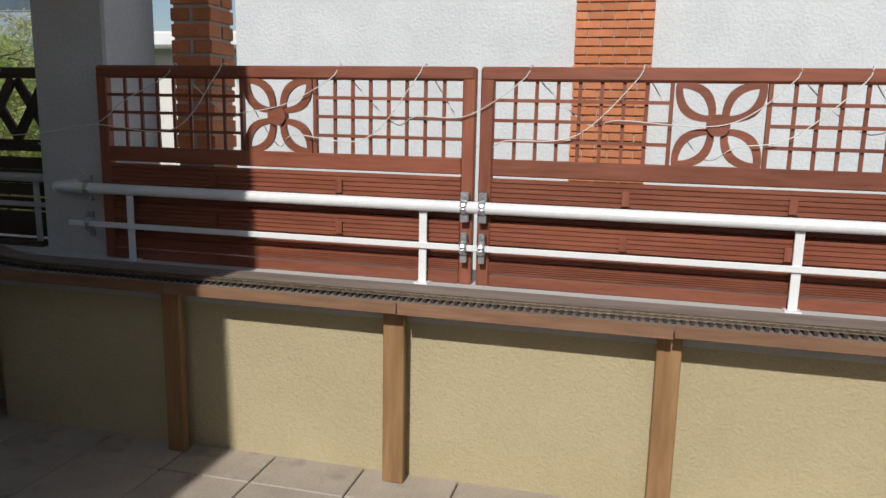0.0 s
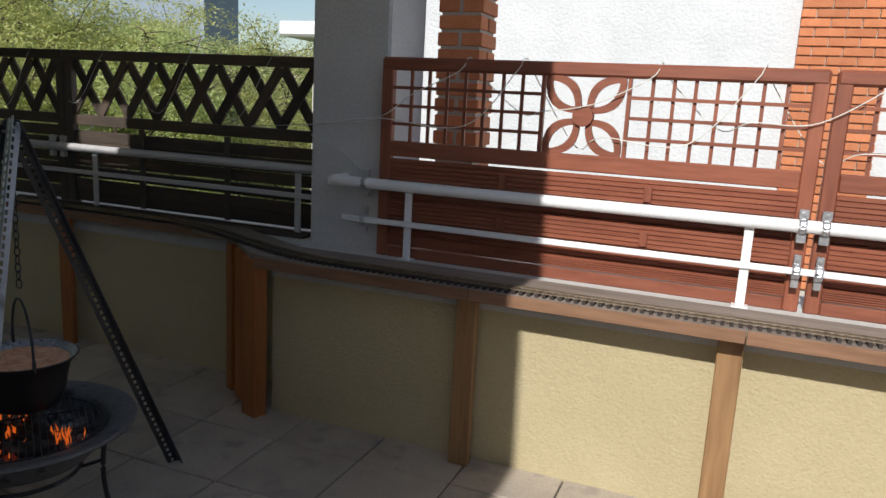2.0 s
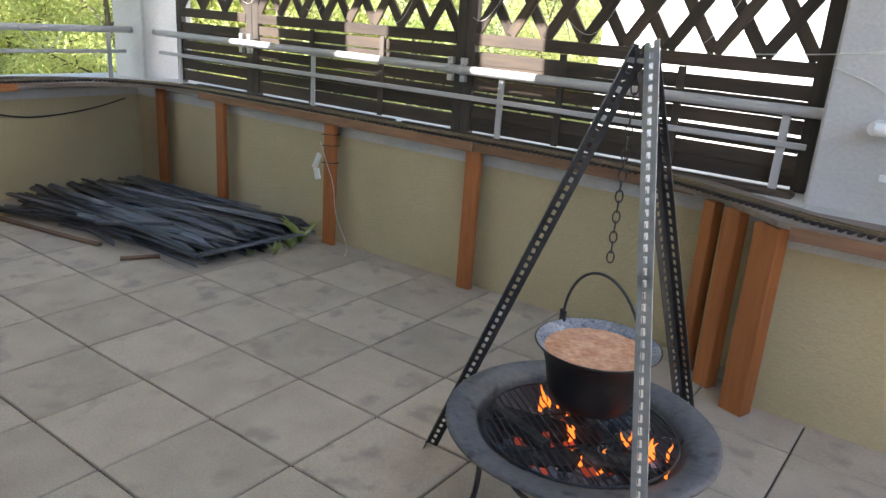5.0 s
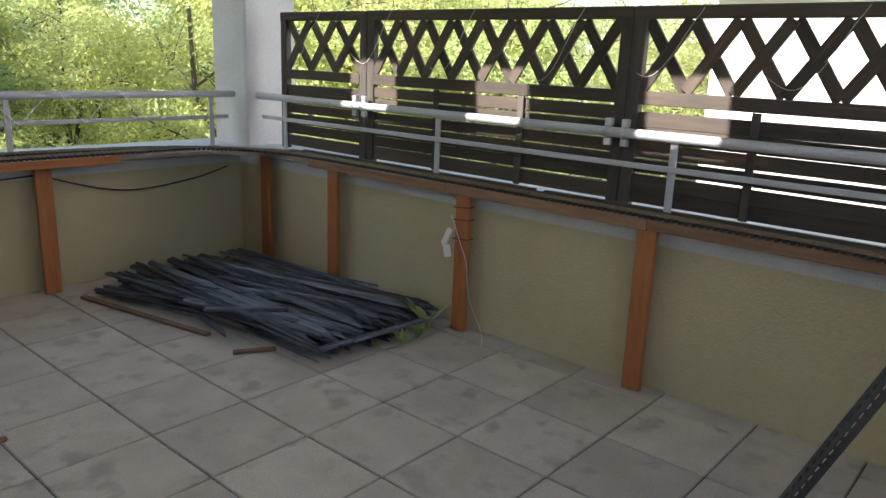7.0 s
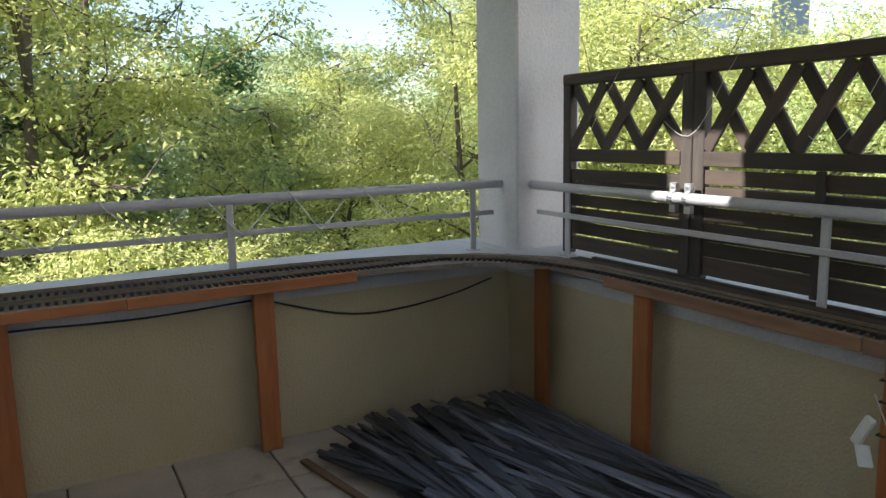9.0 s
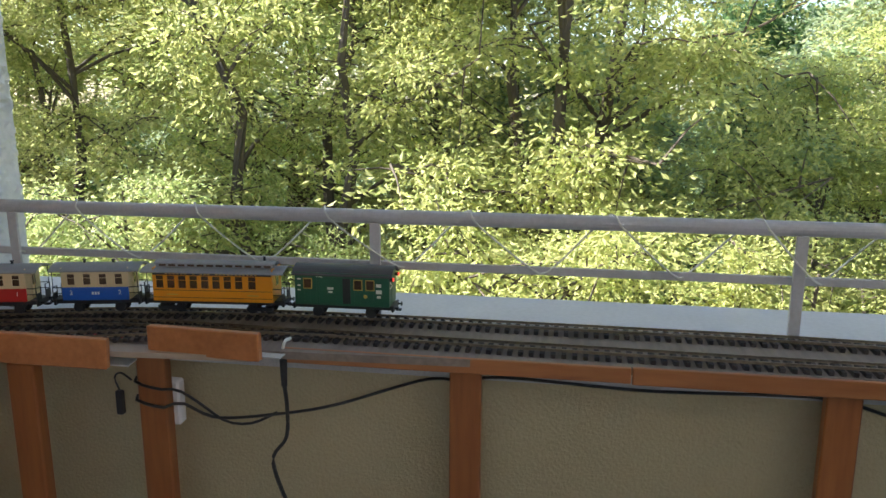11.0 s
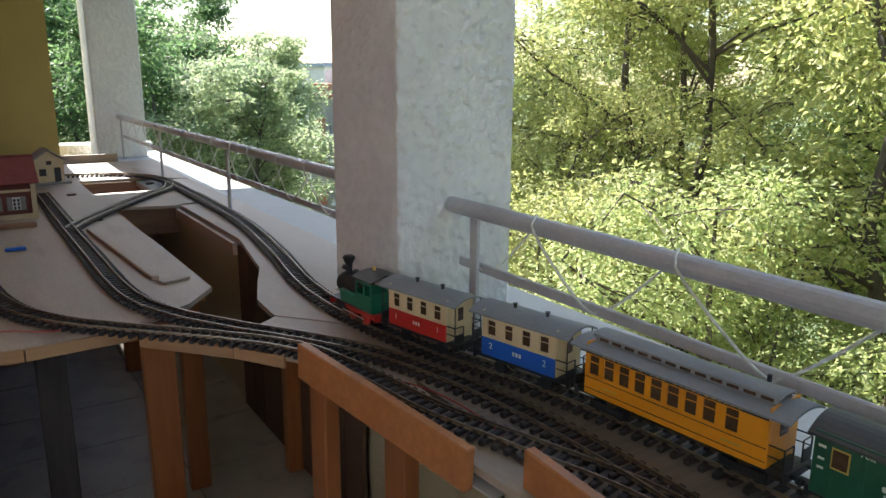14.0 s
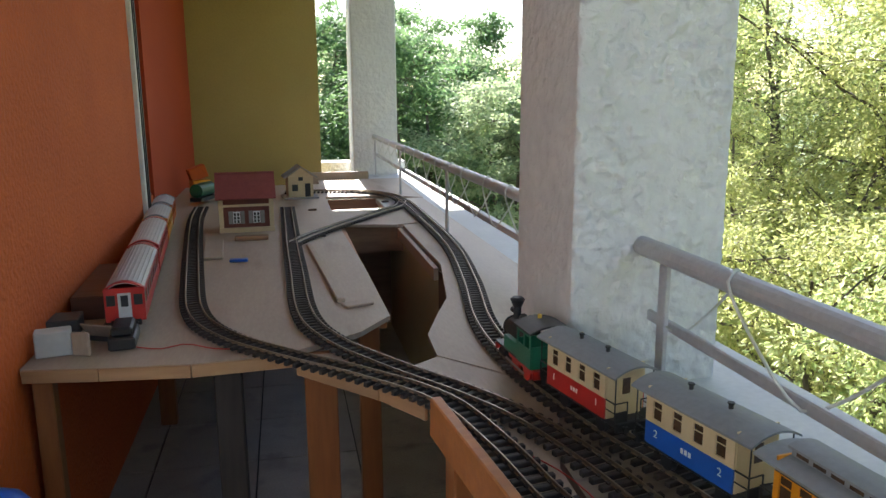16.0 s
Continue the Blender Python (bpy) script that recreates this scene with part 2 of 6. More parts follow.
def tube(bm, pts, r, seg=6, closed=False, taper=None):
    pts = [Vector(p) for p in pts]
    n = len(pts)
    rings = []
    for i, p in enumerate(pts):
        a = pts[(i - 1) % n] if (closed or i) else p
        b = pts[(i + 1) % n] if (closed or i < n - 1) else p
        d = (b - a).normalized()
        q = d.to_track_quat("Z", "Y")
        rr = r if taper is None else r + (taper - r) * i / max(1, n - 1)
        rings.append([bm.verts.new(p + q @ Vector((rr * math.cos(k * math.tau / seg), rr * math.sin(k * math.tau / seg), 0))) for k in range(seg)])
    for i in range(n if closed else n - 1):
        A, B = rings[i], rings[(i + 1) % n]
        for k in range(seg):
            bm.faces.new((A[k], A[(k + 1) % seg], B[(k + 1) % seg], B[k]))
    if not closed:
        bm.faces.new(rings[0][::-1]); bm.faces.new(rings[-1])
    return bm


def lathe(bm, prof, seg=32, c=(0, 0, 0)):
    rings = []
    for r, z in prof:
        rings.append([bm.verts.new((c[0] + r * math.cos(k * math.tau / seg), c[1] + r * math.sin(k * math.tau / seg), c[2] + z)) for k in range(seg)])
    for A, B in zip(rings, rings[1:]):
        for k in range(seg):
            bm.faces.new((A[k], A[(k + 1) % seg], B[(k + 1) % seg], B[k]))
    return bm


def prism(bm, outline, z0, z1):
    """A plate from an outline in plan."""
    lo = [bm.verts.new((x, y, z0)) for x, y in outline]
    hi = [bm.verts.new((x, y, z1)) for x, y in outline]
    bm.faces.new(lo[::-1]); bm.faces.new(hi)
    n = len(outline)
    for i in range(n):
        bm.faces.new((lo[i], lo[(i + 1) % n], hi[(i + 1) % n], hi[i]))
    return bm


def mesh_of(name, bm, material, smooth=False):
    bmesh.ops.recalc_face_normals(bm, faces=bm.faces)
    me = bpy.data.meshes.new(name)
    bm.to_mesh(me); bm.free()
    me.materials.append(material)
    if smooth:
        me.polygons.foreach_set("use_smooth", [True] * len(me.polygons))
    return me


def part(name, bm, material, parent=None, label="", smooth=False, m=None):
    ob = new(name, mesh_of(name, bm, material, smooth))
    if parent is not None:
        ob.parent = parent
    if m is not None:
        ob.matrix_basis = m
    if label:
        ob["label"] = label
    return ob


def piece(name, me, parent, m):
    ob = new(name, me)
    ob.parent = parent
    ob.matrix_basis = m
    return ob


def thing(name, m, label, category, group="", kind=""):
    e = new(name)
    e.empty_display_size = 0.1
    e.matrix_basis = m if isinstance(m, Matrix) else Matrix.Translation(m)
    return tagged(e, label, category, group, kind)


def B():
    return bmesh.new()


def spline(pts, step=0.02):
    """A smooth line through plan points, at even steps."""
    P = [Vector((*p, 0)) if len(p) == 2 else Vector(p) for p in pts]
    P = [2 * P[0] - P[1]] + P + [2 * P[-1] - P[-2]]
    dense = []
    for i in range(1, len(P) - 2):
        a, b, c, d = P[i - 1:i + 3]
        for k in range(24):
            t = k / 24
            dense.append(0.5 * ((2 * b) + (c - a) * t + (2 * a - 5 * b + 4 * c - d) * t * t + (3 * b - a - 3 * c + d) * t ** 3))
    dense.append(P[-2])
    out, acc = [dense[0]], 0.0
    for a, b in zip(dense, dense[1:]):
        L = (b - a).length
        while L > 1e-9 and acc + L >= step:
            f = (step - acc) / L
            a = a + (b - a) * f
            L = (b - a).length
            out.append(a); acc = 0.0
        acc += L
    return out


# ---- structure ----
NE_Y, N_Y, W_X, CORNER_X = 2.92, 3.22, -6.95, -2.33
COP = 0.75


def structure(name, bm, material, label, category):
    return tagged(part(name, bm, material), label, category, kind="structure")


ground = structure("ground", box(B(), -400, 400, -400, 400, -9.4, -9.0), M_grass, "green meadow ground far below the terrace", "ground")
structure("floor_bed", box(B(), -7.0, 3.6, -6.1, 3.3, -0.30, -0.012), M_joint, "dark bedding under the terrace slabs", "floor")

structure("wall_north_east", box(B(), CORNER_X, 3.6, NE_Y, 3.5, -0.3, 0.715), M_wall, "beige rendered parapet wall of the terrace", "wall")
structure("wall_north", box(B(), -7.5, CORNER_X, N_Y, 3.75, -0.3, 0.715), M_wall, "beige rendered parapet wall in the shade", "wall")
structure("wall_west", box(B(), -7.5, W_X, -6.6, N_Y, -0.3, 0.715), M_wall, "beige rendered parapet wall under the railway", "wall")
structure("coping_north_east", box(B(), CORNER_X - 0.02, 3.6, NE_Y - 0.015, 3.52, 0.715, COP, 0.004), M_coping, "pale grey coping on the parapet wall", "coping")
structure("coping_north", box(B(), -7.52, CORNER_X - 0.022, N_Y - 0.015, 3.77, 0.715, COP, 0.004), M_coping, "pale grey coping on the parapet wall", "coping")
structure("coping_west", box(B(), -7.52, W_X + 0.015, -6.6, N_Y - 0.017, 0.715, COP, 0.004), M_coping, "pale grey coping on the parapet wall", "coping")
for nm, a in (("cement_edge_north_east", (CORNER_X, 3.6, NE_Y - 0.012, NE_Y - 0.001)), ("cement_edge_north", (W_X, CORNER_X, N_Y - 0.012, N_Y - 0.001))):
    structure(nm, box(B(), *a, 0.655, 0.713), M_cement, "rough grey cement edge under the coping", "trim")
structure("cement_edge_west", box(B(), W_X + 0.001, W_X + 0.012, -0.9, N_Y - 0.013, 0.655, 0.713), M_cement, "rough grey cement edge under the coping", "trim")


def pillar(name, x0, x1, y0, y1, material, label):
    bm = B()
    box(bm, x0, x1, y0, y1, -0.3, 2.9, 0.012)
    return structure(name, bm, material, label, "pillar")


pillar("pillar_north", -2.37, -1.96, 3.285, 3.68, M_pillar, "grey plastered square pillar beside the red fence")
pillar("pillar_corner", -7.38, -6.98, 3.30, 3.72, M_pillar, "grey plastered square pillar in the terrace corner")
def rough_pillar(name, x0, x1, y0, y1, material, label, rows=300, cols=54):
    """A square pillar whose coat of thrown stucco is real relief."""
    bm = B()
    cx, cy, hx, hy = (x0 + x1) / 2, (y0 + y1) / 2, (x1 - x0) / 2, (y1 - y0) / 2
    ring = [(-1 + 2 * k / cols, -1, 0, -1) for k in range(cols)] + [(1, -1 + 2 * k / cols, 1, 0) for k in range(cols)] + [(1 - 2 * k / cols, 1, 0, 1) for k in range(cols)] + [(-1, 1 - 2 * k / cols, -1, 0) for k in range(cols)]
    grid = []
    for r in range(rows + 1):
        z = 0.70 + 2.2 * r / rows
        line = []
        for u, v, nx, ny in ring:
            p = Vector((cx + u * hx, cy + v * hy, z))
            a, b = noise.noise(p * 34), noise.noise(p * 75 + Vector((5, 2, 9)))
            d = 0.009 * min(1.0, max(0.0, 2.6 * a + 1.2 * b)) + 0.003 * b if ny > 0 else 0.0007 * b
            if abs(u) > 0.97 and abs(v) > 0.97:
                d = -0.003 + 0.5 * d
            line.append(bm.verts.new(p + Vector((nx, ny, 0)) * d))
        grid.append(line)
    n = len(ring)
    for A, C in zip(grid, grid[1:]):
        for k in range(n):
            bm.faces.new((A[k], A[(k + 1) % n], C[(k + 1) % n], C[k]))
    bm.faces.new(grid[-1])
    bm.faces.new(grid[0][::-1])
    ob = structure(name, bm, material, label, "pillar")
    ob.data.polygons.foreach_set("use_smooth", [True] * len(ob.data.polygons))
    return ob


rough_pillar("pillar_west", -7.35, -6.96, -1.27, -0.857, M_stucco, "white rough-stuccoed square pillar beside the track")
pillar("pillar_south", -7.35, -6.94, -6.5, -6.1, M_stucco, "white rough-stuccoed square pillar at the far end")

# unseen ceiling over the shaded part, its three openings placed to cast sun patches
bm = B()
xs = [-7.6, -6.12, -5.73, -5.12, -4.78, -4.13, -3.75, -1.21]
for i in range(0, 7):
    if i % 2 == 0:
        box(bm, xs[i], xs[i + 1], -6.6, 3.75, 2.9, 3.05)
    else:
        box(bm, xs[i], xs[i + 1], -6.6, 0.80, 2.9, 3.05)
        box(bm, xs[i], xs[i + 1], 1.44, 3.75, 2.9, 3.05)
structure("ceiling", bm, M_stucco, "unseen white ceiling over the shaded terrace", "ceiling")

# house walls
structure("wall_house_west", box(B(), -5.62, -5.37, -3.12, -1.02, -0.3, 2.9), M_orange, "orange rendered house wall beside the layout", "wall")
structure("wall_house_recess", box(box(B(), -5.35, -5.15, -3.90, -3.123, -0.3, 2.9), -5.55, -5.15, -6.03, -3.90, -0.3, 2.9), M_redwall, "red rendered wall beyond the door frame", "wall")
structure("wall_house_north", box(B(), -5.37, -1.21, -1.22, -1.02, -0.3, 2.9), M_coping, "pale rendered house wall", "wall")
structure("wall_olive", box(B(), -6.64, -5.15, -6.23, -6.03, -0.3, 2.9), M_olive, "olive yellow rendered end wall", "wall")
structure("wall_house_east", box(B(), -1.41, -1.21, -6.0, -1.23, -0.3, 2.9), M_orange, "orange rendered house wall", "wall")
# Unseen walls, added at this height to cut sky light on the terrace.
structure("wall_south_east", box(B(), -1.15, 3.6, -1.4, -1.2, -0.3, 1.7), M_wall, "unseen beige wall added to shut out sky light", "wall")
structure("wall_east", box(B(), 3.6, 3.8, -1.4, 3.5, -0.3, 2.6), M_wall, "unseen beige wall added to shut out sky light", "wall")
door = thing("door_frame", (-5.62, -3.20, 0), "white and dark striped door frame in the orange wall", "door frame", kind="structure")
part("jamb", box(B(), -0.02, 0.05, -0.035, 0.075, 0.0, 2.4, 0.004), M_whitepaint, door)
part("seal", box(B(), -0.026, -0.0205, -0.008, 0.012, 0.0, 2.4), M_black, door)
part("seal", box(B(), -0.026, -0.0205, 0.036, 0.052, 0.0, 2.4), M_black, door)

# boards that carry the railway
bm = prism(B(), [(3.6, 2.745), (3.6, 3.05), (-2.28, 3.05), (-2.75, 3.30), (-6.2, 3.30), (-6.6, 3.27), (-6.93, 3.0), (-7.0, 2.6), (-7.125, 2.0), (-7.125, -0.1), (-7.06, -0.42), (-6.985, -0.70), (-6.93, -0.84), (-6.80, -0.5),
                 (-6.76, 0.36), (-6.80, 1.2), (-6.815, 2.3), (-6.70, 2.85), (-6.45, 3.10), (-6.1, 3.135), (-3.0, 3.135), (-2.62, 3.02), (-2.35, 2.79), (-2.05, 2.745)], COP, 0.772)
board_n = tagged(part("track_board", bm, M_boardtop), "long weathered plank carrying the railway on the parapet", "board")
_r = random.Random(4)
for a0, a1, fixed, axis, mt, lab in ((-2.3, 3.6, 2.739, 0, M_boardx, "brown weathered lath along the track board edge"), (-6.1, -2.75, 3.129, 0, M_boardx, "brown weathered lath along the track board edge"), (0.37, 2.3, -6.793, 1, M_boardy, "orange larch lath along the track board edge")):
    n = max(2, round((a1 - a0) / 1.05))
    for k in range(n):
        s0, s1 = a0 + (a1 - a0) * k / n + 0.002, a0 + (a1 - a0) * (k + 1) / n - 0.002
        z0, z1 = 0.728 + _r.uniform(-.003, .003), 0.774 + _r.uniform(-.002, .002)
        bm = box(B(), s0, s1, fixed - 0.005, fixed + 0.005, z0, z1, 0.002) if axis == 0 else box(B(), fixed - 0.007, fixed + 0.007, s0, s1, z0, z1, 0.002)
        tagged(part("edge_lath", bm, mt), lab, "lath", group="edge laths")

for x0, x1 in ((-6.55, -4.62), (-4.61, -2.42)):
    tagged(part("coping_board", box(B(), x0, x1, 3.305, 3.375, COP + 0.0005, COP + 0.019, 0.003), M_darkx), "dark weathered board lying on the coping behind the track", "board", group="coping boards")
    tagged(part("coping_board", box(B(), x0 + 0.03, x1 - 0.02, 3.418, 3.449, COP + 0.0005, COP + 0.016, 0.003), M_darkx), "dark weathered board lying on the coping under the fence", "board", group="coping boards")

yard = thing("yard_board", (0, 0, 0), "pale plywood railway baseboard with an opening in the middle", "board")
part("station_plate", prism(B(), [(-5.625, -1.255), (-5.82, -1.225), (-6.05, -1.20), (-6.30, -1.23), (-6.51, -1.37), (-6.62, -1.52), (-6.615, -2.27), (-6.585, -3.35), (-6.585, -5.3), (-5.555, -5.3), (-5.555, -3.91), (-5.38, -3.89), (-5.38, -3.30), (-5.625, -3.27)], 0.752, 0.768), M_ply, yard)
part("cross_plate", prism(B(), [(-6.583, -3.30), (-6.90, -3.22), (-7.10, -3.3), (-7.10, -3.85), (-6.583, -3.85)], 0.752, 0.768), M_ply, yard)
part("end_plate", prism(B(), [(-6.583, -4.48), (-7.02, -4.48), (-7.25, -4.3), (-7.28, -5.6), (-6.583, -5.6)], 0.752, 0.768), M_ply, yard)
part("track_strip", prism(B(), [(-6.86, -0.92), (-6.93, -0.858), (-6.957, -0.86), (-6.957, -1.28), (-7.24, -1.30), (-7.24, -4.28), (-7.11, -4.28), (-7.0, -3.85), (-7.105, -3.84), (-7.105, -3.22), (-6.93, -3.2), (-6.93, -2.2), (-6.84, -1.68), (-6.77, -1.5), (-6.70, -1.3), (-6.69, -1.12)], 0.752, 0.769), M_ply, yard)
part("junction_plate", prism(B(), [(-6.79, -0.47), (-6.925, -0.84), (-6.85, -0.918), (-6.69, -1.115), (-6.60, -1.05), (-6.42, -1.21), (-6.35, -1.20), (-6.33, -1.155), (-6.52, -0.94), (-6.62, -0.78), (-6.67, -0.5), (-6.72, 0.3), (-6.745, 0.33)], 0.751, 0.767), M_ply, yard)
# Brown boards, coloured extra dark for the shade below the plates.
for k in range(9):
    y = -1.02 - 0.131 * k
    part("back_board", box(B(), -6.935, -6.918, y - 0.128, y, 0.01, 0.745, 0.002), M_boardz, yard)
# The middle one is drawn down to the floor, added to stop low sun.
for y0, y1 in ((-3.34, -3.315), (-3.875, -3.852), (-4.476, -4.452)):
    part("joist", box(B(), -7.0, -6.6, y0, y1, 0.02 if -4.0 < y0 < -3.5 else 0.60, 0.75), M_boardx, yard)
for a, b in (((-5.63, -1.248), (-5.82, -1.219)), ((-5.822, -1.219), (-6.05, -1.194)), ((-6.052, -1.194), (-6.325, -1.215)), ((-6.322, -1.152), (-6.512, -0.937)), ((-6.513, -0.936), (-6.60, -0.80))):
    dx, dy = b[0] - a[0], b[1] - a[1]
    part("edge_strip", box(B(), 0, math.hypot(dx, dy), -0.005, 0.005, 0, 0.034, 0.0015), M_boardx2, yard, m=pose(a[0], a[1], 0.733, 0, 0, math.degrees(math.atan2(dy, dx))))
part("rim", box(B(), -6.62, -6.597, -3.3, -1.6, 0.70, 0.7515), M_boardy, yard)
part("rim", box(B(), -6.92, -6.90, -3.2, -2.2, 0.70, 0.7515), M_ply, yard)
part("end_board", box(B(), -7.02, -6.50, -5.645, -5.62, 0.70, 0.83, 0.003), M_ply, yard)


# ---- track ----
def sleeper_mesh():
    bm = B()
    box(bm, -0.0065, 0.0065, -0.044, 0.044, 0.0, 0.012, 0.002)
    for s in (-1, 1):
        box(bm, -0.0045, 0.0045, s * 0.0225 - 0.007, s * 0.0225 + 0.007, 0.012, 0.0155)
    return mesh_of("sleeper", bm, M_sleeper)


SLEEPER = sleeper_mesh()


def track(pts, near, label, step=0.0295):
    line = spline(pts, step)
    t = thing("model_railway_track", (0, 0, 0.772), label, "track", group="tracks")
    lefts, rights, bm = [], [], B()
    mids = 0
    for i, p in enumerate(line):
        d = (line[min(i + 1, len(line) - 1)] - line[max(i - 1, 0)]).normalized()
        nrm = Vector((-d.y, d.x, 0))
        lefts.append(p + nrm * 0.0225); rights.append(p - nrm * 0.0225)
        m = Matrix.Translation(p) @ Matrix.Rotation(math.atan2(d.y, d.x), 4, "Z")
        if near(p):
            piece("sleeper", SLEEPER, t, m)
        else:
            box(bm, -0.0065, 0.0065, -0.044, 0.044, 0.0, 0.012, 0, m)
            mids += 1
    if mids:
        tagged(part("track_bed", bm, M_sleeper, t), kind="stuff")
    else:
        bm.free()
    for pp in (lefts, rights):
        bm = B()
        for w, z0, z1 in ((0.0011, 0.0125, 0.0205),):
            rings = []
            for i, p in enumerate(pp):
                d = (pp[min(i + 1, len(pp) - 1)] - pp[max(i - 1, 0)]).normalized()
                nrm = Vector((-d.y, d.x, 0))
                rings.append([bm.verts.new(p + nrm * a + Vector((0, 0, z))) for a, z in ((-0.003, z0), (-0.0012, z0 + 0.002), (-0.0015, z1), (0.0015, z1), (0.0012, z0 + 0.002), (0.003, z0))])
            for A, C in zip(rings, rings[1:]):
                for k in range(5):
                    bm.faces.new((A[k], A[k + 1], C[k + 1], C[k]))
        part("rail", bm, M_rail, t)
    return t


MAIN = [(3.6, 2.81), (1.5, 2.81), (0, 2.81), (-1.5, 2.81), (-2.1, 2.835), (-2.5, 2.98), (-2.9, 3.14), (-3.4, 3.19), (-4.5, 3.19), (-5.8, 3.19), (-6.25, 3.16), (-6.62, 3.02), (-6.88, 2.74), (-7.01, 2.35), (-7.06, 1.9), (-7.07, 1.2), (-7.07, 0.5),
        (-7.05, 0.05), (-7.0, -0.3), (-6.93, -0.56), (-6.882, -0.82), (-6.868, -1.08), (-6.885, -1.38), (-6.965, -1.85), (-7.045, -2.5), (-7.07, -3.3), (-7.07, -4.05), (-7.03, -4.35), (-6.88, -4.60), (-6.6, -4.70), (-6.3, -4.72)]
MID = [(-6.86, 2.78), (-6.86, 2.4), (-6.865, 1.9), (-6.875, 1.2), (-6.89, 0.4), (-6.90, 0.0), (-6.875, -0.32), (-6.80, -0.62), (-6.70, -0.82), (-6.55, -1.04), (-6.42, -1.28), (-6.355, -1.57), (-6.34, -2.2), (-6.33, -2.8), (-6.32, -3.95)]
FRONT = [(-6.895, 0.5), (-6.87, 0.15), (-6.80, -0.1), (-6.735, -0.32), (-6.70, -0.55), (-6.635, -0.79), (-6.48, -0.99), (-6.29, -1.18), (-6.13, -1.37), (-6.02, -1.63), (-5.95, -2.15), (-5.82, -3.45), (-5.79, -4.1)]
DIAG = [(-6.34, -2.75), (-6.42, -2.92), (-6.63, -3.27), (-6.85, -3.60), (-7.0, -3.82), (-7.065, -4.05)]
near_yard = lambda p: -1.75 < p.y < 0.9 and p.x < -5.9
track(MAIN, near_yard, "dark model railway track with brown sleepers on the parapet")
track(MID, near_yard, "dark model railway track running into the wooden yard")
track(FRONT, near_yard, "dark model railway track curving along the yard edge")
track(DIAG, lambda p: False, "dark model railway track crossing the yard diagonally")


# ---- posts ----
def post(x, y, w, d, h, label, m=M_postx, z=0.0, rot=0.0):
    bm = B()
    box(bm, -w / 2, w / 2, -d / 2, d / 2, 0, h, 0.004)
    ob = part("post", bm, m)
    ob.matrix_basis = pose(x, y, z, 0, 0, rot)
    return tagged(ob, label, "post", group="posts under the track board")


for x in (-1.355, -0.375, 0.645, 1.66, 2.7):
    post(x, 2.848, 0.086, 0.034, 0.735, "brown larch post under the track board, in front of the parapet", M_postne)
for x in (-6.56, -5.885, -4.875, -3.87):
    post(x, 3.15, 0.086, 0.034, 0.735, "orange-brown larch post under the track board, in the shade")
post(-2.375, 2.845, 0.10, 0.07, 0.745, "orange-brown larch post at the wall corner", rot=-18)
post(-2.535, 2.98, 0.075, 0.06, 0.745, "orange-brown larch post at the wall corner", rot=-25)
post(-2.645, 3.05, 0.055, 0.06, 0.745, "orange-brown larch post at the wall corner", rot=-25)
for y in (1.885, 0.885):
    post(-6.862, y, 0.034, 0.09, 0.735, "orange-brown larch post under the track board, in the shade")
post(-6.785, -0.03, 0.04, 0.09, 0.735, "orange-brown larch post holding the white socket")
post(-6.70, -0.385, 0.04, 0.088, 0.715, "orange-brown larch post under the yard fascia")
post(-6.64, -0.655, 0.04, 0.088, 0.745, "orange-brown larch post under the yard fascia")
post(-6.385, -1.26, 0.09, 0.045, 0.75, "pale larch post under the station plate", M_postx)
post(-6.12, -1.45, 0.08, 0.06, 0.75, "dark rough timber leg under the station plate", M_darkz)
post(-5.665, -1.30, 0.05, 0.05, 0.75, "pale larch leg at the orange wall", M_postx)
for x, y in ((-6.56, -1.62), (-6.57, -2.9), (-5.75, -2.6), (-6.9, -1.55), (-6.05, -3.3)):
    post(x, y, 0.07, 0.05, 0.75, "larch leg under the yard baseboard", M_postx)

# fascia boards along the yard
for (x0, y0), (x1, y1), zt, dip in (((-6.593, -0.675), (-6.678, -0.10), 0.846, 3.6), ((-6.735, -0.005), (-6.715, 0.335), 0.838, 0.0)):
    L = math.hypot(x1 - x0, y1 - y0)
    f = thing("fascia_board", pose(x0, y0, 0.758, 0, dip, math.degrees(math.atan2(y1 - y0, x1 - x0))), "orange planed larch fascia with a white metal angle", "board", group="fascia boards")
    part("plank", box(B(), 0, L, -0.012, 0.012, 0, zt - 0.758, 0.003), M_boardy, f)
    part("metal_angle", box(B(), L - 0.10, L + 0.05, 0.0125, 0.07, 0.004, 0.008), M_coping, f, "white sheet metal angle")


# ---- fences ----
def ridged(bm, x0, x1, y0, y1, z0, z1, n=5):
    """A horizontal board whose front is milled into fine grooves."""
    prof = [(y1, z0), (y1, z1)]
    h = (z1 - z0) / n
    for k in range(n):
        a = z1 - k * h
        prof += [(y0 + 0.006, a), (y0, a - 0.22 * h), (y0, a - 0.78 * h), (y0 + 0.006, a - h + 0.0001)]
    L = [bm.verts.new((x0, y, z)) for y, z in prof]
    R = [bm.verts.new((x1, y, z)) for y, z in prof]
    m = len(prof)
    for i in range(m):
        bm.faces.new((L[i], L[(i + 1) % m], R[(i + 1) % m], R[i]))
    return bm


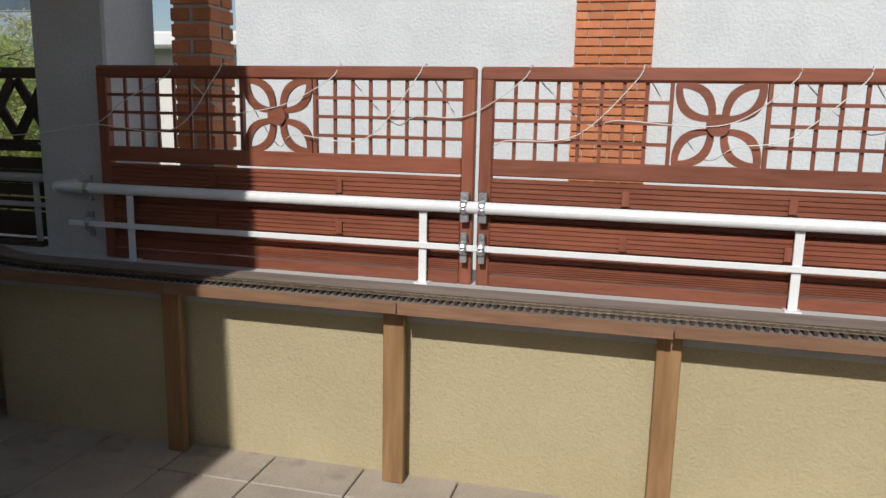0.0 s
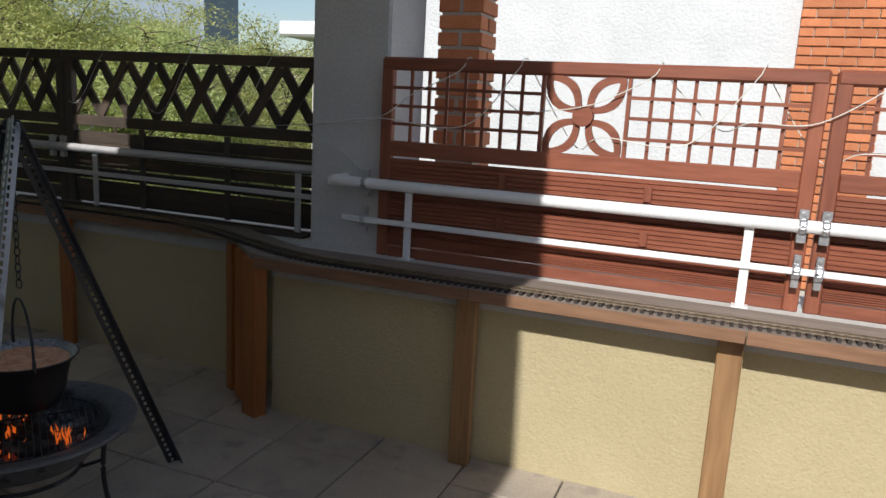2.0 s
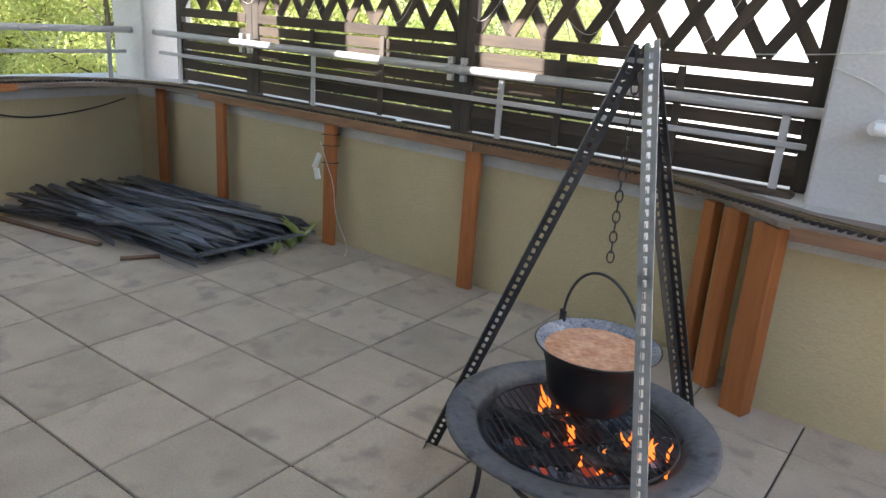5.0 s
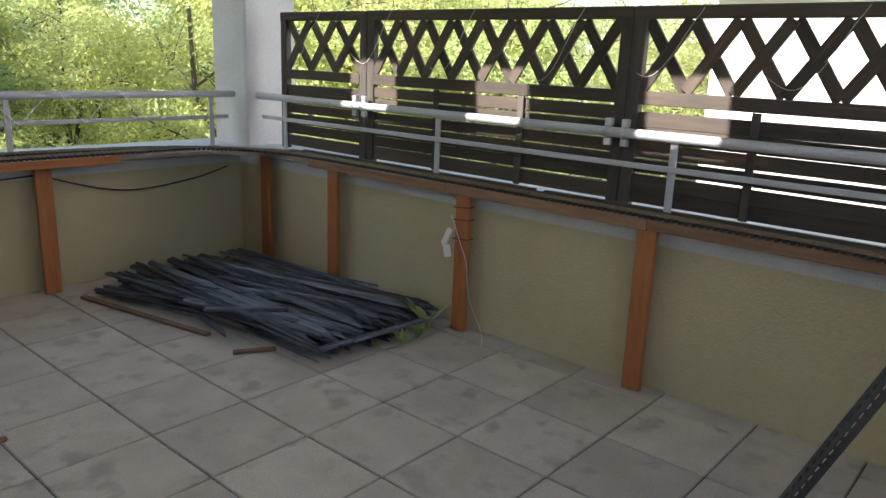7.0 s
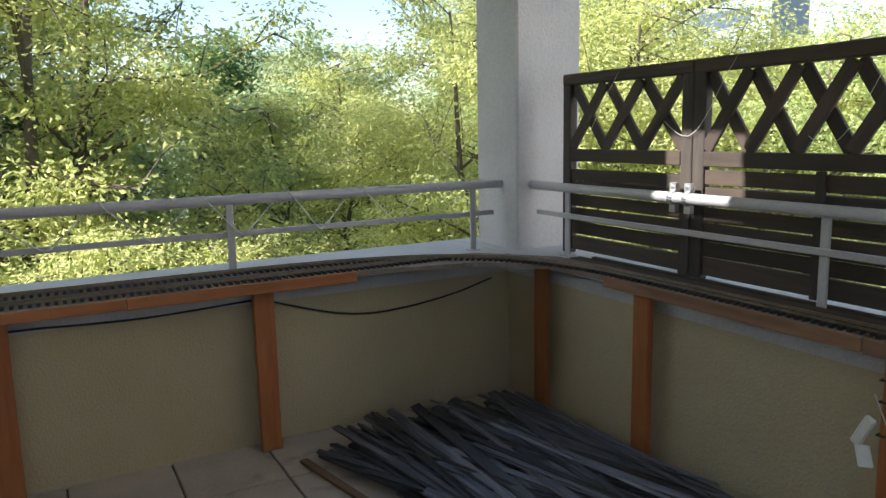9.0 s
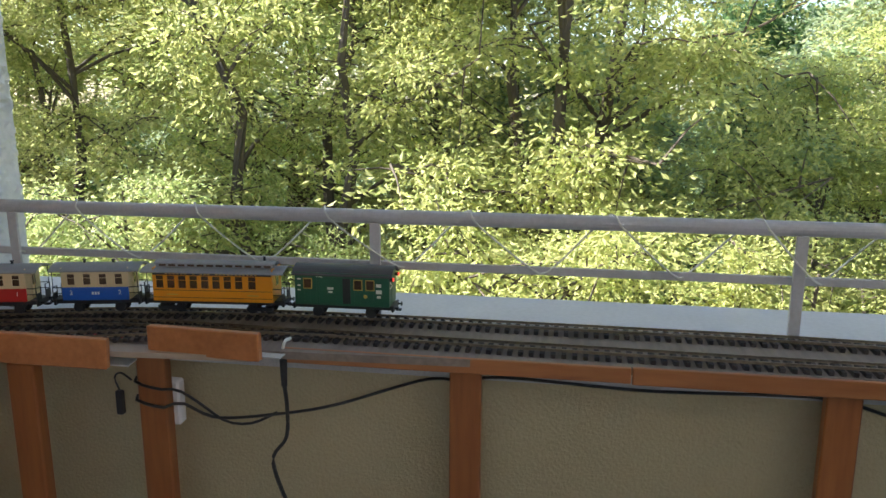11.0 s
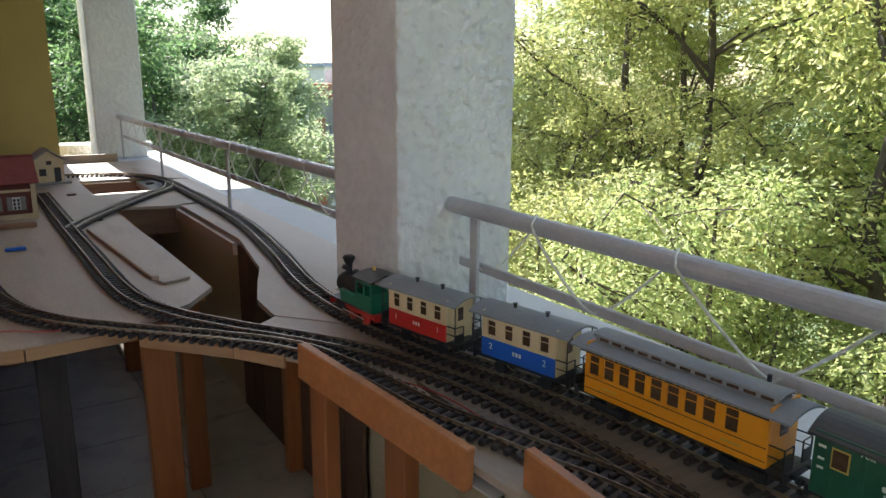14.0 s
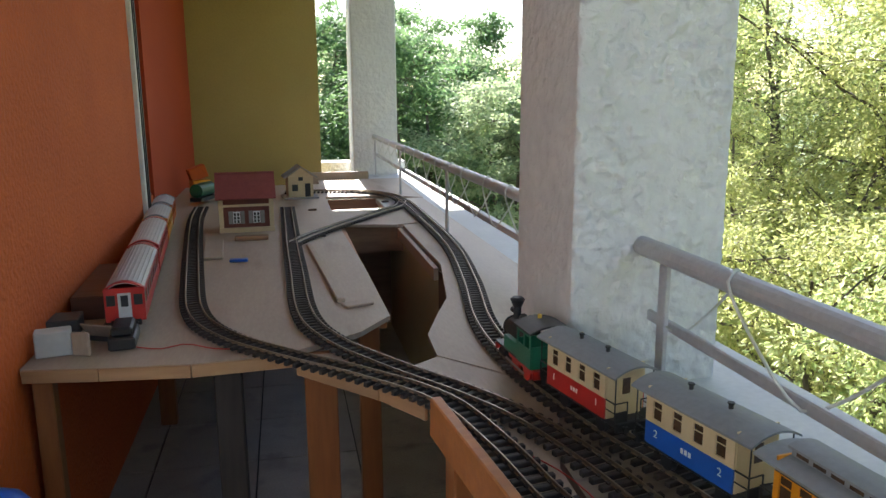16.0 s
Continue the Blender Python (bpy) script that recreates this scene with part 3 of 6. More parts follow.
def petal(bm, ang, r0, r1, w, th, t):
    """One pointed leaf ring, from r0 to r1 along its direction."""
    c, s = math.cos(ang), math.sin(ang)
    outer, inner = [], []
    N = 14
    for side in (1, -1):
        for k in range(N):
            u = k / N if side == 1 else 1 - k / N
            d = math.sin(u * math.pi) ** 0.8
            ro = r0 + (r1 - r0) * u
            ri = r0 + (r1 - r0) * (0.16 + 0.68 * u)
            outer.append((ro, side * w * d)); inner.append((ri, side * max(0.0, (w - th)) * d))
    def v(p, y):
        return bm.verts.new((p[0] * c - p[1] * s, y, p[0] * s + p[1] * c))
    O0, O1 = [v(p, 0) for p in outer], [v(p, t) for p in outer]
    I0, I1 = [v(p, 0) for p in inner], [v(p, t) for p in inner]
    m = len(outer)
    for i in range(m):
        j = (i + 1) % m
        bm.faces.new((O0[i], O0[j], I0[j], I0[i])); bm.faces.new((O1[i], O1[j], I1[j], I1[i]))
        bm.faces.new((O0[i], O0[j], O1[j], O1[i])); bm.faces.new((I0[i], I0[j], I1[j], I1[i]))


def red_panel(x0, label):
    W = 1.80
    f = thing("fence_panel", (x0, 3.205, COP), label, "fence panel", group="red fence panels")
    z = lambda v: v - COP
    part("stile", box(B(), 0, 0.055, 0, 0.04, 0, z(1.645), 0.005), M_redz, f)
    part("stile", box(B(), W - 0.055, W, 0, 0.04, 0, z(1.645), 0.005), M_redz, f)
    part("top_rail", box(B(), 0.0, W, -0.004, 0.044, z(1.595), z(1.652), 0.010), M_redx, f)
    part("middle_rail", box(B(), 0.0555, W - 0.0555, -0.002, 0.042, z(1.215), z(1.283), 0.004), M_redx, f)
    part("bottom_rail", box(B(), 0.0555, W - 0.0555, 0.0, 0.04, 0.0, z(0.80), 0.004), M_redx, f)
    for a, b in ((0.0555, 0.735), (1.10, W - 0.0555)):
        for zz in (1.520, 1.440, 1.360):
            part("lattice_slat", box(B(), a, b, 0.006, 0.016, z(zz) - 0.007, z(zz) + 0.007), M_redx, f)
        n = round((b - a) / 0.083)
        for k in range(1, n):
            x = a + (b - a) * k / n
            part("lattice_slat", box(B(), x - 0.007, x + 0.007, 0.0165, 0.027, z(1.283), z(1.595)), M_redz, f)
    for x in (0.735, 1.085):
        part("flower_stile", box(B(), x, x + 0.015, 0.004, 0.03, z(1.283), z(1.595)), M_redz, f)
    fm = Matrix.Translation((0.9175, 0.004, z(1.439)))
    for k in range(4):
        bm = B()
        petal(bm, radians(45 + 90 * k), 0.02, 0.226, 0.063, 0.033, 0.018)
        part("petal", bm, M_redx, f, m=fm)
    bm = B()
    cyl(bm, (0.9175, -0.010, z(1.439)), (0.9175, 0.028, z(1.439)), 0.042, 0.042, 22)
    part("boss", bm, M_redx, f)
    for za, zb, y in ((1.105, 1.205, 0.0), (0.925, 1.02, 0.0), (0.806, 0.85, 0.0), (1.0, 1.125, 0.024), (0.83, 0.95, 0.024)):
        part("board", ridged(B(), 0.056, W - 0.056, y, y + 0.014, z(za), z(zb)), M_redx, f)
    for x in (0.58, 1.19):
        for za, zb in ((1.115, 1.175), (0.935, 0.99)):
            part("batten", box(B(), x, x + 0.032, -0.012, -0.0005, z(za), z(zb), 0.002), M_redz, f)
    return f


red_panel(-1.955, "red-stained timber fence panel with lattice, flower ornament and grooved boards")
red_panel(-0.135, "red-stained timber fence panel with lattice, flower ornament and grooved boards")
red_panel(1.685, "red-stained timber fence panel with lattice, flower ornament and grooved boards")


def dark_panel(x0, x1, label):
    W = x1 - x0
    f = thing("fence_panel", (x0, 3.452, COP), label, "fence panel", group="black fence panels")
    z = lambda v: v - COP
    R = random.Random(int(x0 * 100))
    part("stile", box(B(), 0, 0.06, 0, 0.045, 0.005, z(1.645), 0.004), M_darkz, f)
    part("stile", box(B(), W - 0.06, W, 0, 0.045, 0.005, z(1.645), 0.004), M_darkz, f)
    part("top_rail", box(B(), 0, W, -0.004, 0.05, z(1.60), z(1.655), 0.006), M_darkx, f)
    part("lattice_rail", box(B(), 0.0605, W - 0.0605, -0.003, 0.048, z(1.225), z(1.285), 0.003), M_darkx, f)
    n = max(2, round((W - 0.12) / 0.208))
    dx = (W - 0.12) / n
    zb, zt = z(1.285), z(1.60)
    for s, y in ((1, 0.004), (-1, 0.0205)):
        for k in range(n):
            a, b = 0.06 + dx * k, 0.06 + dx * (k + 1)
            if s < 0:
                a, b = b, a
            d = Vector((b - a, 0, zt - zb)); L = d.length; ang = math.atan2(d.z, d.x)
            m = Matrix.Translation((a, y, zb)) @ Matrix.Rotation(-ang, 4, "Y")
            part("lattice_slat", box(B(), 0.006, L - 0.006, 0, 0.016, -0.027, 0.027, 0.002), M_darkx, f, m=m)
    zz = 0.775
    row = 0
    while zz < 1.19:
        h = 0.066 + R.uniform(-0.008, 0.008)
        y = 0.010 if row % 2 else 0.014
        bm = B()
        box(bm, 0.061, W - 0.061, y, y + 0.014, z(zz), z(zz + h), 0.002)
        for v in bm.verts:
            v.co.z += R.uniform(-0.004, 0.004)
        part("slat", bm, M_darkx, f)
        zz += h + R.choice((0.002, 0.004, 0.007, 0.011))
        row += 1
    k = max(1, round(W / 0.6))
    for i in range(1, k):
        x = W * i / k
        part("batten", box(B(), x - 0.018, x + 0.018, -0.012, 0.0015, 0.02, z(1.224), 0.002), M_darkz, f)
    return f


dark_panel(-6.79, -5.942, "weathered black trellis fence panel with gappy slats")
dark_panel(-5.938, -4.19, "weathered black trellis fence panel with gappy slats")
dark_panel(-4.186, -2.40, "weathered black trellis fence panel with gappy slats")


# ---- railings ----
def railing(name, p, q, z, zl, balusters, material, label, r=0.025, ends=()):
    """A straight tube railing from p to q in plan, with a lower flat bar and flat balusters."""
    d = Vector((q[0] - p[0], q[1] - p[1], 0)); L = d.length; d.normalize()
    t = thing(name, pose(p[0], p[1], COP, 0, 0, math.degrees(math.atan2(d.y, d.x))), label, "railing", group="railings")
    bm = B()
    cyl(bm, (0, 0, z - COP), (L, 0, z - COP), r, seg=16)
    part("handrail", bm, material, t, smooth=False)
    part("lower_bar", box(B(), 0.05, L - 0.05, -0.006, 0.006, zl - COP - 0.013, zl - COP + 0.013, 0.003), material, t)
    for s in balusters:
        part("baluster", box(B(), s - 0.017, s + 0.017, 0.0065, 0.0185, 0.0, z - COP - r + 0.004, 0.002), material, t)
        part("foot", box(B(), s - 0.03, s + 0.03, -0.015, 0.04, 0.0, 0.005), material, t)
    for x, y0, y1 in ends:
        bm = B()
        cyl(bm, (x, y0, z - COP), (x, y1, z - COP), r, seg=16)
        part("return", bm, material, t)
    return t


railing("railing", (-2.17, 3.165), (3.6, 3.165), 1.085, 0.915, (0.385, 1.81, 3.27, 4.72), M_whitepaint, "white painted tube railing in front of the red fence", ends=((0.0, -0.01, 0.12),))
railing("railing", (-6.98, 3.395), (-2.37, 3.395), 1.095, 0.955, (0.29, 1.68, 3.07, 4.46), M_greypaint, "grey painted tube railing in front of the black fence", 0.023)
railing("railing", (-7.135, 3.30), (-7.135, -0.857), 1.10, 0.945, (0.19, 1.475, 2.742, 4.02), M_greypaint, "grey painted tube railing on the parapet before the trees", 0.023)
railing("railing", (-7.135, -1.27), (-7.135, -6.1), 1.10, 0.945, (0.15, 1.68, 3.23, 4.68), M_greypaint, "grey painted tube railing behind the layout", 0.023)


def clamp(x, y, z, w=0.034):
    t = thing("pipe_clamp", (x, y, z), "bright zinc pipe clamp holding the fence to the railing", "clamp", group="pipe clamps")
    bm = B()
    tube(bm, [(0, 0.028 * math.cos(a), 0.028 * math.sin(a)) for a in [math.radians(k * 24) for k in range(15)]], 0.0035, 6, True)
    for v in bm.verts:
        v.co.x *= 4.0
    part("strap", bm, M_zinc, t)
    part("tab", box(B(), -w / 2, w / 2, -0.006, 0.02, 0.029, 0.062, 0.002), M_zinc, t)
    part("tab", box(B(), -w / 2, w / 2, -0.006, 0.02, -0.062, -0.029, 0.002), M_zinc, t)
    bm = B()
    cyl(bm, (0, -0.012, 0.046), (0, -0.004, 0.046), 0.007, seg=6)
    part("bolt", bm, M_zinc, t)
    return t


for x in (-2.0, -0.182, -0.105, 1.64, 1.72):
    clamp(x, 3.165, 1.085)
    clamp(x, 3.165, 0.915, 0.026)
for x in (-5.98, -5.90, -4.235, -4.15):
    clamp(x, 3.395, 1.095)


def wire(name, pts, r, material, label, category="cable"):
    bm = B()
    tube(bm, [tuple(p) for p in spline(pts, 0.03)], r, 5)
    return tagged(part(name, bm, material, smooth=True), label, category)


# white light cables wound along the railings and fences
R = random.Random(3)


def wound(y0, y1, x, zt, zb, label, step=0.42):
    pts, y, k = [], y0, 0
    while y > y1:
        pts += [(x + 0.03, y, zt - 0.01), (x - 0.005, y - 0.03, zt + 0.028), (x - 0.035, y - 0.09, zt - 0.03), (x + R.uniform(-.02, .01), y - step * 0.5, zb + R.uniform(0, 0.015)), (x + 0.02, y - step * 0.62, zb + 0.005)]
        y -= step + R.uniform(-0.06, 0.06)
    return wire("light_cable", pts, 0.0033, M_cable_w, label)


wound(2.9, -0.7, -7.135, 1.10, 0.945, "clear white light cable wound around the railing")
wound(-1.5, -5.9, -7.135, 1.10, 0.945, "clear white light cable wound around the railing", 0.33)
for off, zm in ((0.0, 1.47), (0.25, 1.38)):
    pts = [(-2.7, 3.26, 1.30), (-2.35, 3.27, 1.33), (-1.97, 3.19, 1.38)]
    x = -1.8 + off
    while x < 3.2:
        pts += [(x, 3.192, zm + R.uniform(-0.03, 0.03)), (x + 0.22, 3.192, 1.60), (x + 0.25, 3.225, 1.665), (x + 0.28, 3.27, 1.60), (x + 0.48, 3.262, zm - 0.05 + R.uniform(-0.02, 0.02)), (x + 0.60, 3.19, zm - 0.02)]
        x += 0.9 + R.uniform(-0.12, 0.12)
    wire("light_cable", pts, 0.0023, M_cable_w, "thin pale light cable strung through the fence lattice")
pts = []
x = -6.6
while x < -2.5:
    pts += [(x, 3.44, 1.32 + R.uniform(-.03, .03)), (x + 0.2, 3.44, 1.6), (x + 0.24, 3.47, 1.665), (x + 0.30, 3.51, 1.55)]
    x += 0.62 + R.uniform(-0.1, 0.1)
wire("light_cable", pts, 0.0012, M_cable_w, "thin pale light cable strung along the black fence")
wire("light_cable", [(-2.36, 3.27, 1.28), (-2.2, 3.27, 1.22), (-2.0, 3.19, 1.10), (-1.98, 3.14, 1.03)], 0.003, M_cable_w, "thin pale light cable hanging on the pillar")
wire("light_cable", [(-6.97, -0.845, 0.80), (-7.03, -0.80, 0.81), (-7.12, -0.74, 0.86)], 0.004, M_cable_w, "white cable from the pillar foot to the railing")
wire("power_cable", [(-6.93, 3.1, 0.63), (-6.935, 2.85, 0.57), (-6.935, 2.5, 0.535), (-6.935, 2.25, 0.56), (-6.935, 1.94, 0.655), (-6.85, 1.88, 0.69), (-6.93, 1.8, 0.67), (-6.935, 1.4, 0.655), (-6.93, 1.0, 0.67), (-6.85, 0.88, 0.685), (-6.92, 0.75, 0.65), (-6.86, 0.5, 0.58), (-6.8, 0.34, 0.565), (-6.80, 0.15, 0.54), (-6.785, 0.05, 0.585), (-6.755, 0.01, 0.58), (-6.755, -0.07, 0.595), (-6.79, -0.09, 0.60)], 0.005, M_cable_b, "black power cable hanging along the parapet")
wire("power_cable", [(-6.80, 0.34, 0.57), (-6.80, 0.26, 0.53), (-6.80, 0.18, 0.53), (-6.80, 0.1, 0.58), (-6.785, 0.04, 0.625), (-6.756, 0.01, 0.635), (-6.756, -0.07, 0.65), (-6.79, -0.09, 0.655)], 0.0045, M_cable_b, "black power cable looped at the socket post")
tagged(part("power_cable", tube(B(), [tuple(p) for p in spline([(-6.785, 0.372, 0.66), (-6.79, 0.375, 0.6), (-6.79, 0.37, 0.5), (-6.79, 0.325, 0.42), (-6.79, 0.37, 0.27), (-6.79, 0.40, 0.215), (-6.79, 0.385, 0.20), (-6.79, 0.375, 0.23), (-6.79, 0.39, 0.275)], 0.02)], 0.006, 6), M_cable_b), "black cable loop hanging below the cable plug", "cable")
pl = thing("cable_plug", (-6.785, 0.372, 0.70), "black inline plug on a white lead over the board edge", "plug")
part("lead", tube(B(), [tuple(p) for p in spline([(-0.06, 0, 0.082), (-0.02, 0, 0.088), (0.0, 0, 0.07), (0, 0, 0.04)], 0.01)], 0.005, 6), M_cable_w, pl)
bm = B(); cyl(bm, (0, 0, -0.04), (0, 0, 0.04), 0.009, 0.011, 10)
part("barrel", bm, M_black, pl)
so = thing("power_socket", (-6.828, 0.0, 0.50), "white plastic socket strip fixed behind the larch post", "socket")
part("case", box(B(), -0.02, 0.02, -0.018, 0.03, 0, 0.14, 0.006), M_whitepaint, so)
sw = thing("cable_switch", (-6.775, -0.14, 0.595), "black cable switch hanging beside the post", "switch")
part("case", box(B(), -0.009, 0.009, -0.011, 0.011, -0.055, 0.02, 0.003), M_black, sw)
part("lead", tube(B(), [tuple(p) for p in spline([(0, 0, 0.02), (0.0, -0.012, 0.06), (0.0, 0.01, 0.075), (0, 0.05, 0.05)], 0.01)], 0.003, 5), M_cable_b, sw)
wire("track_wire", [(-6.66, -0.66, 0.772), (-6.78, -0.45, 0.774), (-6.81, -0.25, 0.773), (-6.79, -0.1, 0.772)], 0.0015, M_carred, "thin red feeder wire beside the track", "wire")


# ---- train ----
def text_part(s, size, material, parent, m):
    c = bpy.data.curves.new("writing", "FONT")
    c.body, c.size, c.align_x, c.align_y, c.extrude = s, size, "CENTER", "CENTER", 0.0004
    c.materials.append(material)
    ob = new("writing", c)
    ob.parent = parent
    ob.matrix_basis = m
    return ob


def arch_roof(bm, L, w, z0, rise, th=0.004, n=10):
    top = [(-w / 2 + w * k / n, z0 + rise * (1 - (2 * k / n - 1) ** 2)) for k in range(n + 1)]
    bot = [(y, z - th) for y, z in reversed(top)]
    prof = top + bot
    A = [bm.verts.new((-L / 2, y, z)) for y, z in prof]
    C = [bm.verts.new((L / 2, y, z)) for y, z in prof]
    m = len(prof)
    for i in range(m):
        bm.faces.new((A[i], A[(i + 1) % m], C[(i + 1) % m], C[i]))
    for i in range(n):
        for V in (A, C):
            bm.faces.new((V[i], V[i + 1], V[m - 2 - i], V[m - 1 - i]))
    return bm


def wheels(car, xs, r=0.0155):
    for x in xs:
        bm = B()
        for s in (-1, 1):
            cyl(bm, (x, s * 0.0215, r), (x, s * 0.027, r), r, seg=18)
            cyl(bm, (x, s * 0.0195, r), (x, s * 0.0215, r), r + 0.0025, seg=18)
        cyl(bm, (x, -0.02, r), (x, 0.02, r), 0.003, seg=8)
        part("wheelset", bm, M_black, car, m=Matrix.Identity(4))


def chassis(car, L, red=False):
    bm = B()
    box(bm, -L / 2, L / 2, -0.036, 0.036, 0.030, 0.044, 0.002)
    for s in (-1, 1):
        box(bm, s * L / 2 - 0.004, s * L / 2 + 0.004, -0.042, 0.042, 0.026, 0.046, 0.002)
        for y in (-0.028, 0.028):
            cyl(bm, (s * L / 2, y, 0.036), (s * (L / 2 + 0.014), y, 0.036), 0.003, seg=8)
            cyl(bm, (s * (L / 2 + 0.014), y, 0.036), (s * (L / 2 + 0.017), y, 0.036), 0.007, seg=10)
        box(bm, s * (L / 2 + 0.004), s * (L / 2 + 0.02), -0.006, 0.006, 0.022, 0.028)
    part("chassis", bm, M_black, car)


def end_rails(car, xe, xo, w=0.045):
    """An open platform with railings between the body end and the buffer beam."""
    for y in (-w, w, -w * 0.35, w * 0.35):
        part("rail_post", cyl(B(), (xo, y, 0.045), (xo, y, 0.085), 0.0016, seg=5), M_black, car)
    for y in (-w, w):
        part("rail_bar", tube(B(), [(xe, y, 0.085), (xo, y, 0.085)], 0.0016, 5), M_black, car)
        part("rail_bar", tube(B(), [(xe, y, 0.066), (xo, y, 0.066)], 0.0012, 5), M_black, car)
    for a, b in ((-w, -w * 0.35), (w * 0.35, w)):
        for z in (0.085, 0.066):
            part("rail_bar", tube(B(), [(xo, a, z), (xo, b, z)], 0.0014, 5), M_black, car)
        part("guard_plate", box(B(), xo - 0.001, xo + 0.001, a, b, 0.046, 0.066), M_black, car)


def windowed_side(car, L, w, z0, zw0, zw1, z1, wins, ww, mlow, mup, split):
    """Body walls with true window openings: lower and upper colour."""
    for s in (-1, 1):
        y0, y1 = (s * w / 2 - s * 0.003, s * w / 2)
        ya, yb = min(y0, y1), max(y0, y1)
        bm = B(); box(bm, -L / 2, L / 2, ya, yb, z0, split)
        part("side_panel", bm, mlow, car)
        bm = B()
        if zw0 - split > 0.0015:
            box(bm, -L / 2, L / 2, ya, yb, split, zw0)
        box(bm, -L / 2, L / 2, ya, yb, zw1, z1)
        edges = [-L / 2] + [e for c in wins for e in (c - ww / 2, c + ww / 2)] + [L / 2]
        for a, b in zip(edges[::2], edges[1::2]):
            box(bm, a, b, ya, yb, zw0, zw1)
        part("window_wall", bm, mup, car)
        for c in wins:
            bm = B(); box(bm, c - ww / 2, c + ww / 2, s * w / 2 - s * 0.0036 - 0.0004, s * w / 2 - s * 0.0036 + 0.0004, zw0, zw1)
            part("pane", bm, M_carwin, car)
            bm = B(); box(bm, c - ww / 2, c + ww / 2, s * w / 2 - s * 0.0015 - 0.0008, s * w / 2 - s * 0.0015 + 0.0008, zw0 + (zw1 - zw0) * 0.62, zw0 + (zw1 - zw0) * 0.66)
            part("glazing_bar", bm, mup, car)


def coach(color, number, label):
    car = thing("model_coach", (0, 0, 0), label, "model coach", group="train cars")
    chassis(car, 0.262); wheels(car, (-0.065, 0.065))
    wins = (-0.0735, -0.0245, 0.0245, 0.0735)
    windowed_side(car, 0.205, 0.094, 0.044, 0.094, 0.128, 0.140, wins, 0.022, color, M_cream, 0.086)
    for s in (-1, 1):
        bm = B(); box(bm, s * 0.1025 - 0.0015, s * 0.1025 + 0.0015, -0.0435, 0.0435, 0.044, 0.148)
        part("end_wall", bm, M_cream, car)
        bm = B(); box(bm, s * 0.1055 - 0.001, s * 0.1055 + 0.001, -0.014, 0.014, 0.046, 0.128, 0.001)
        part("door", bm, M_cream, car)
        bm = B(); box(bm, s * 0.1068 - 0.0005, s * 0.1068 + 0.0005, -0.009, 0.009, 0.090, 0.122)
        part("door_window", bm, M_carwin, car)
        end_rails(car, s * 0.104, s * 0.132)
        for y in (-0.044, 0.044):
            bm = B(); cyl(bm, (s * 0.131, y, 0.085), (s * 0.131, y, 0.143), 0.0015, seg=5)
            part("roof_post", bm, M_black, car)
    part("roof", arch_roof(B(), 0.278, 0.106, 0.140, 0.016), M_roofgrey, car, smooth=False)
    for x in (-0.045, 0.045):
        bm = B(); cyl(bm, (x, 0, 0.154), (x, 0, 0.164), 0.004, seg=8); cyl(bm, (x, 0, 0.164), (x, 0, 0.167), 0.006, seg=8)
        part("roof_vent", bm, M_black, car)
    for s in (-1, 1):
        rz = 0 if s < 0 else 180
        for x in (-0.075, 0.075):
            text_part(number, 0.020, M_letter, car, pose(x, s * 0.0474, 0.068, 90, 0, rz))
        for k in range(3):
            bm = B(); box(bm, -0.012 + k * 0.009, -0.006 + k * 0.009, s * 0.0472 - 0.0003, s * 0.0472 + 0.0003, 0.062, 0.071)
            part("letter_bar", bm, M_letter, car)
    bm = B(); box(bm, -0.05, 0.05, -0.018, 0.018, 0.022, 0.030, 0.002)
    part("battery_box", bm, M_black, car)
    return car


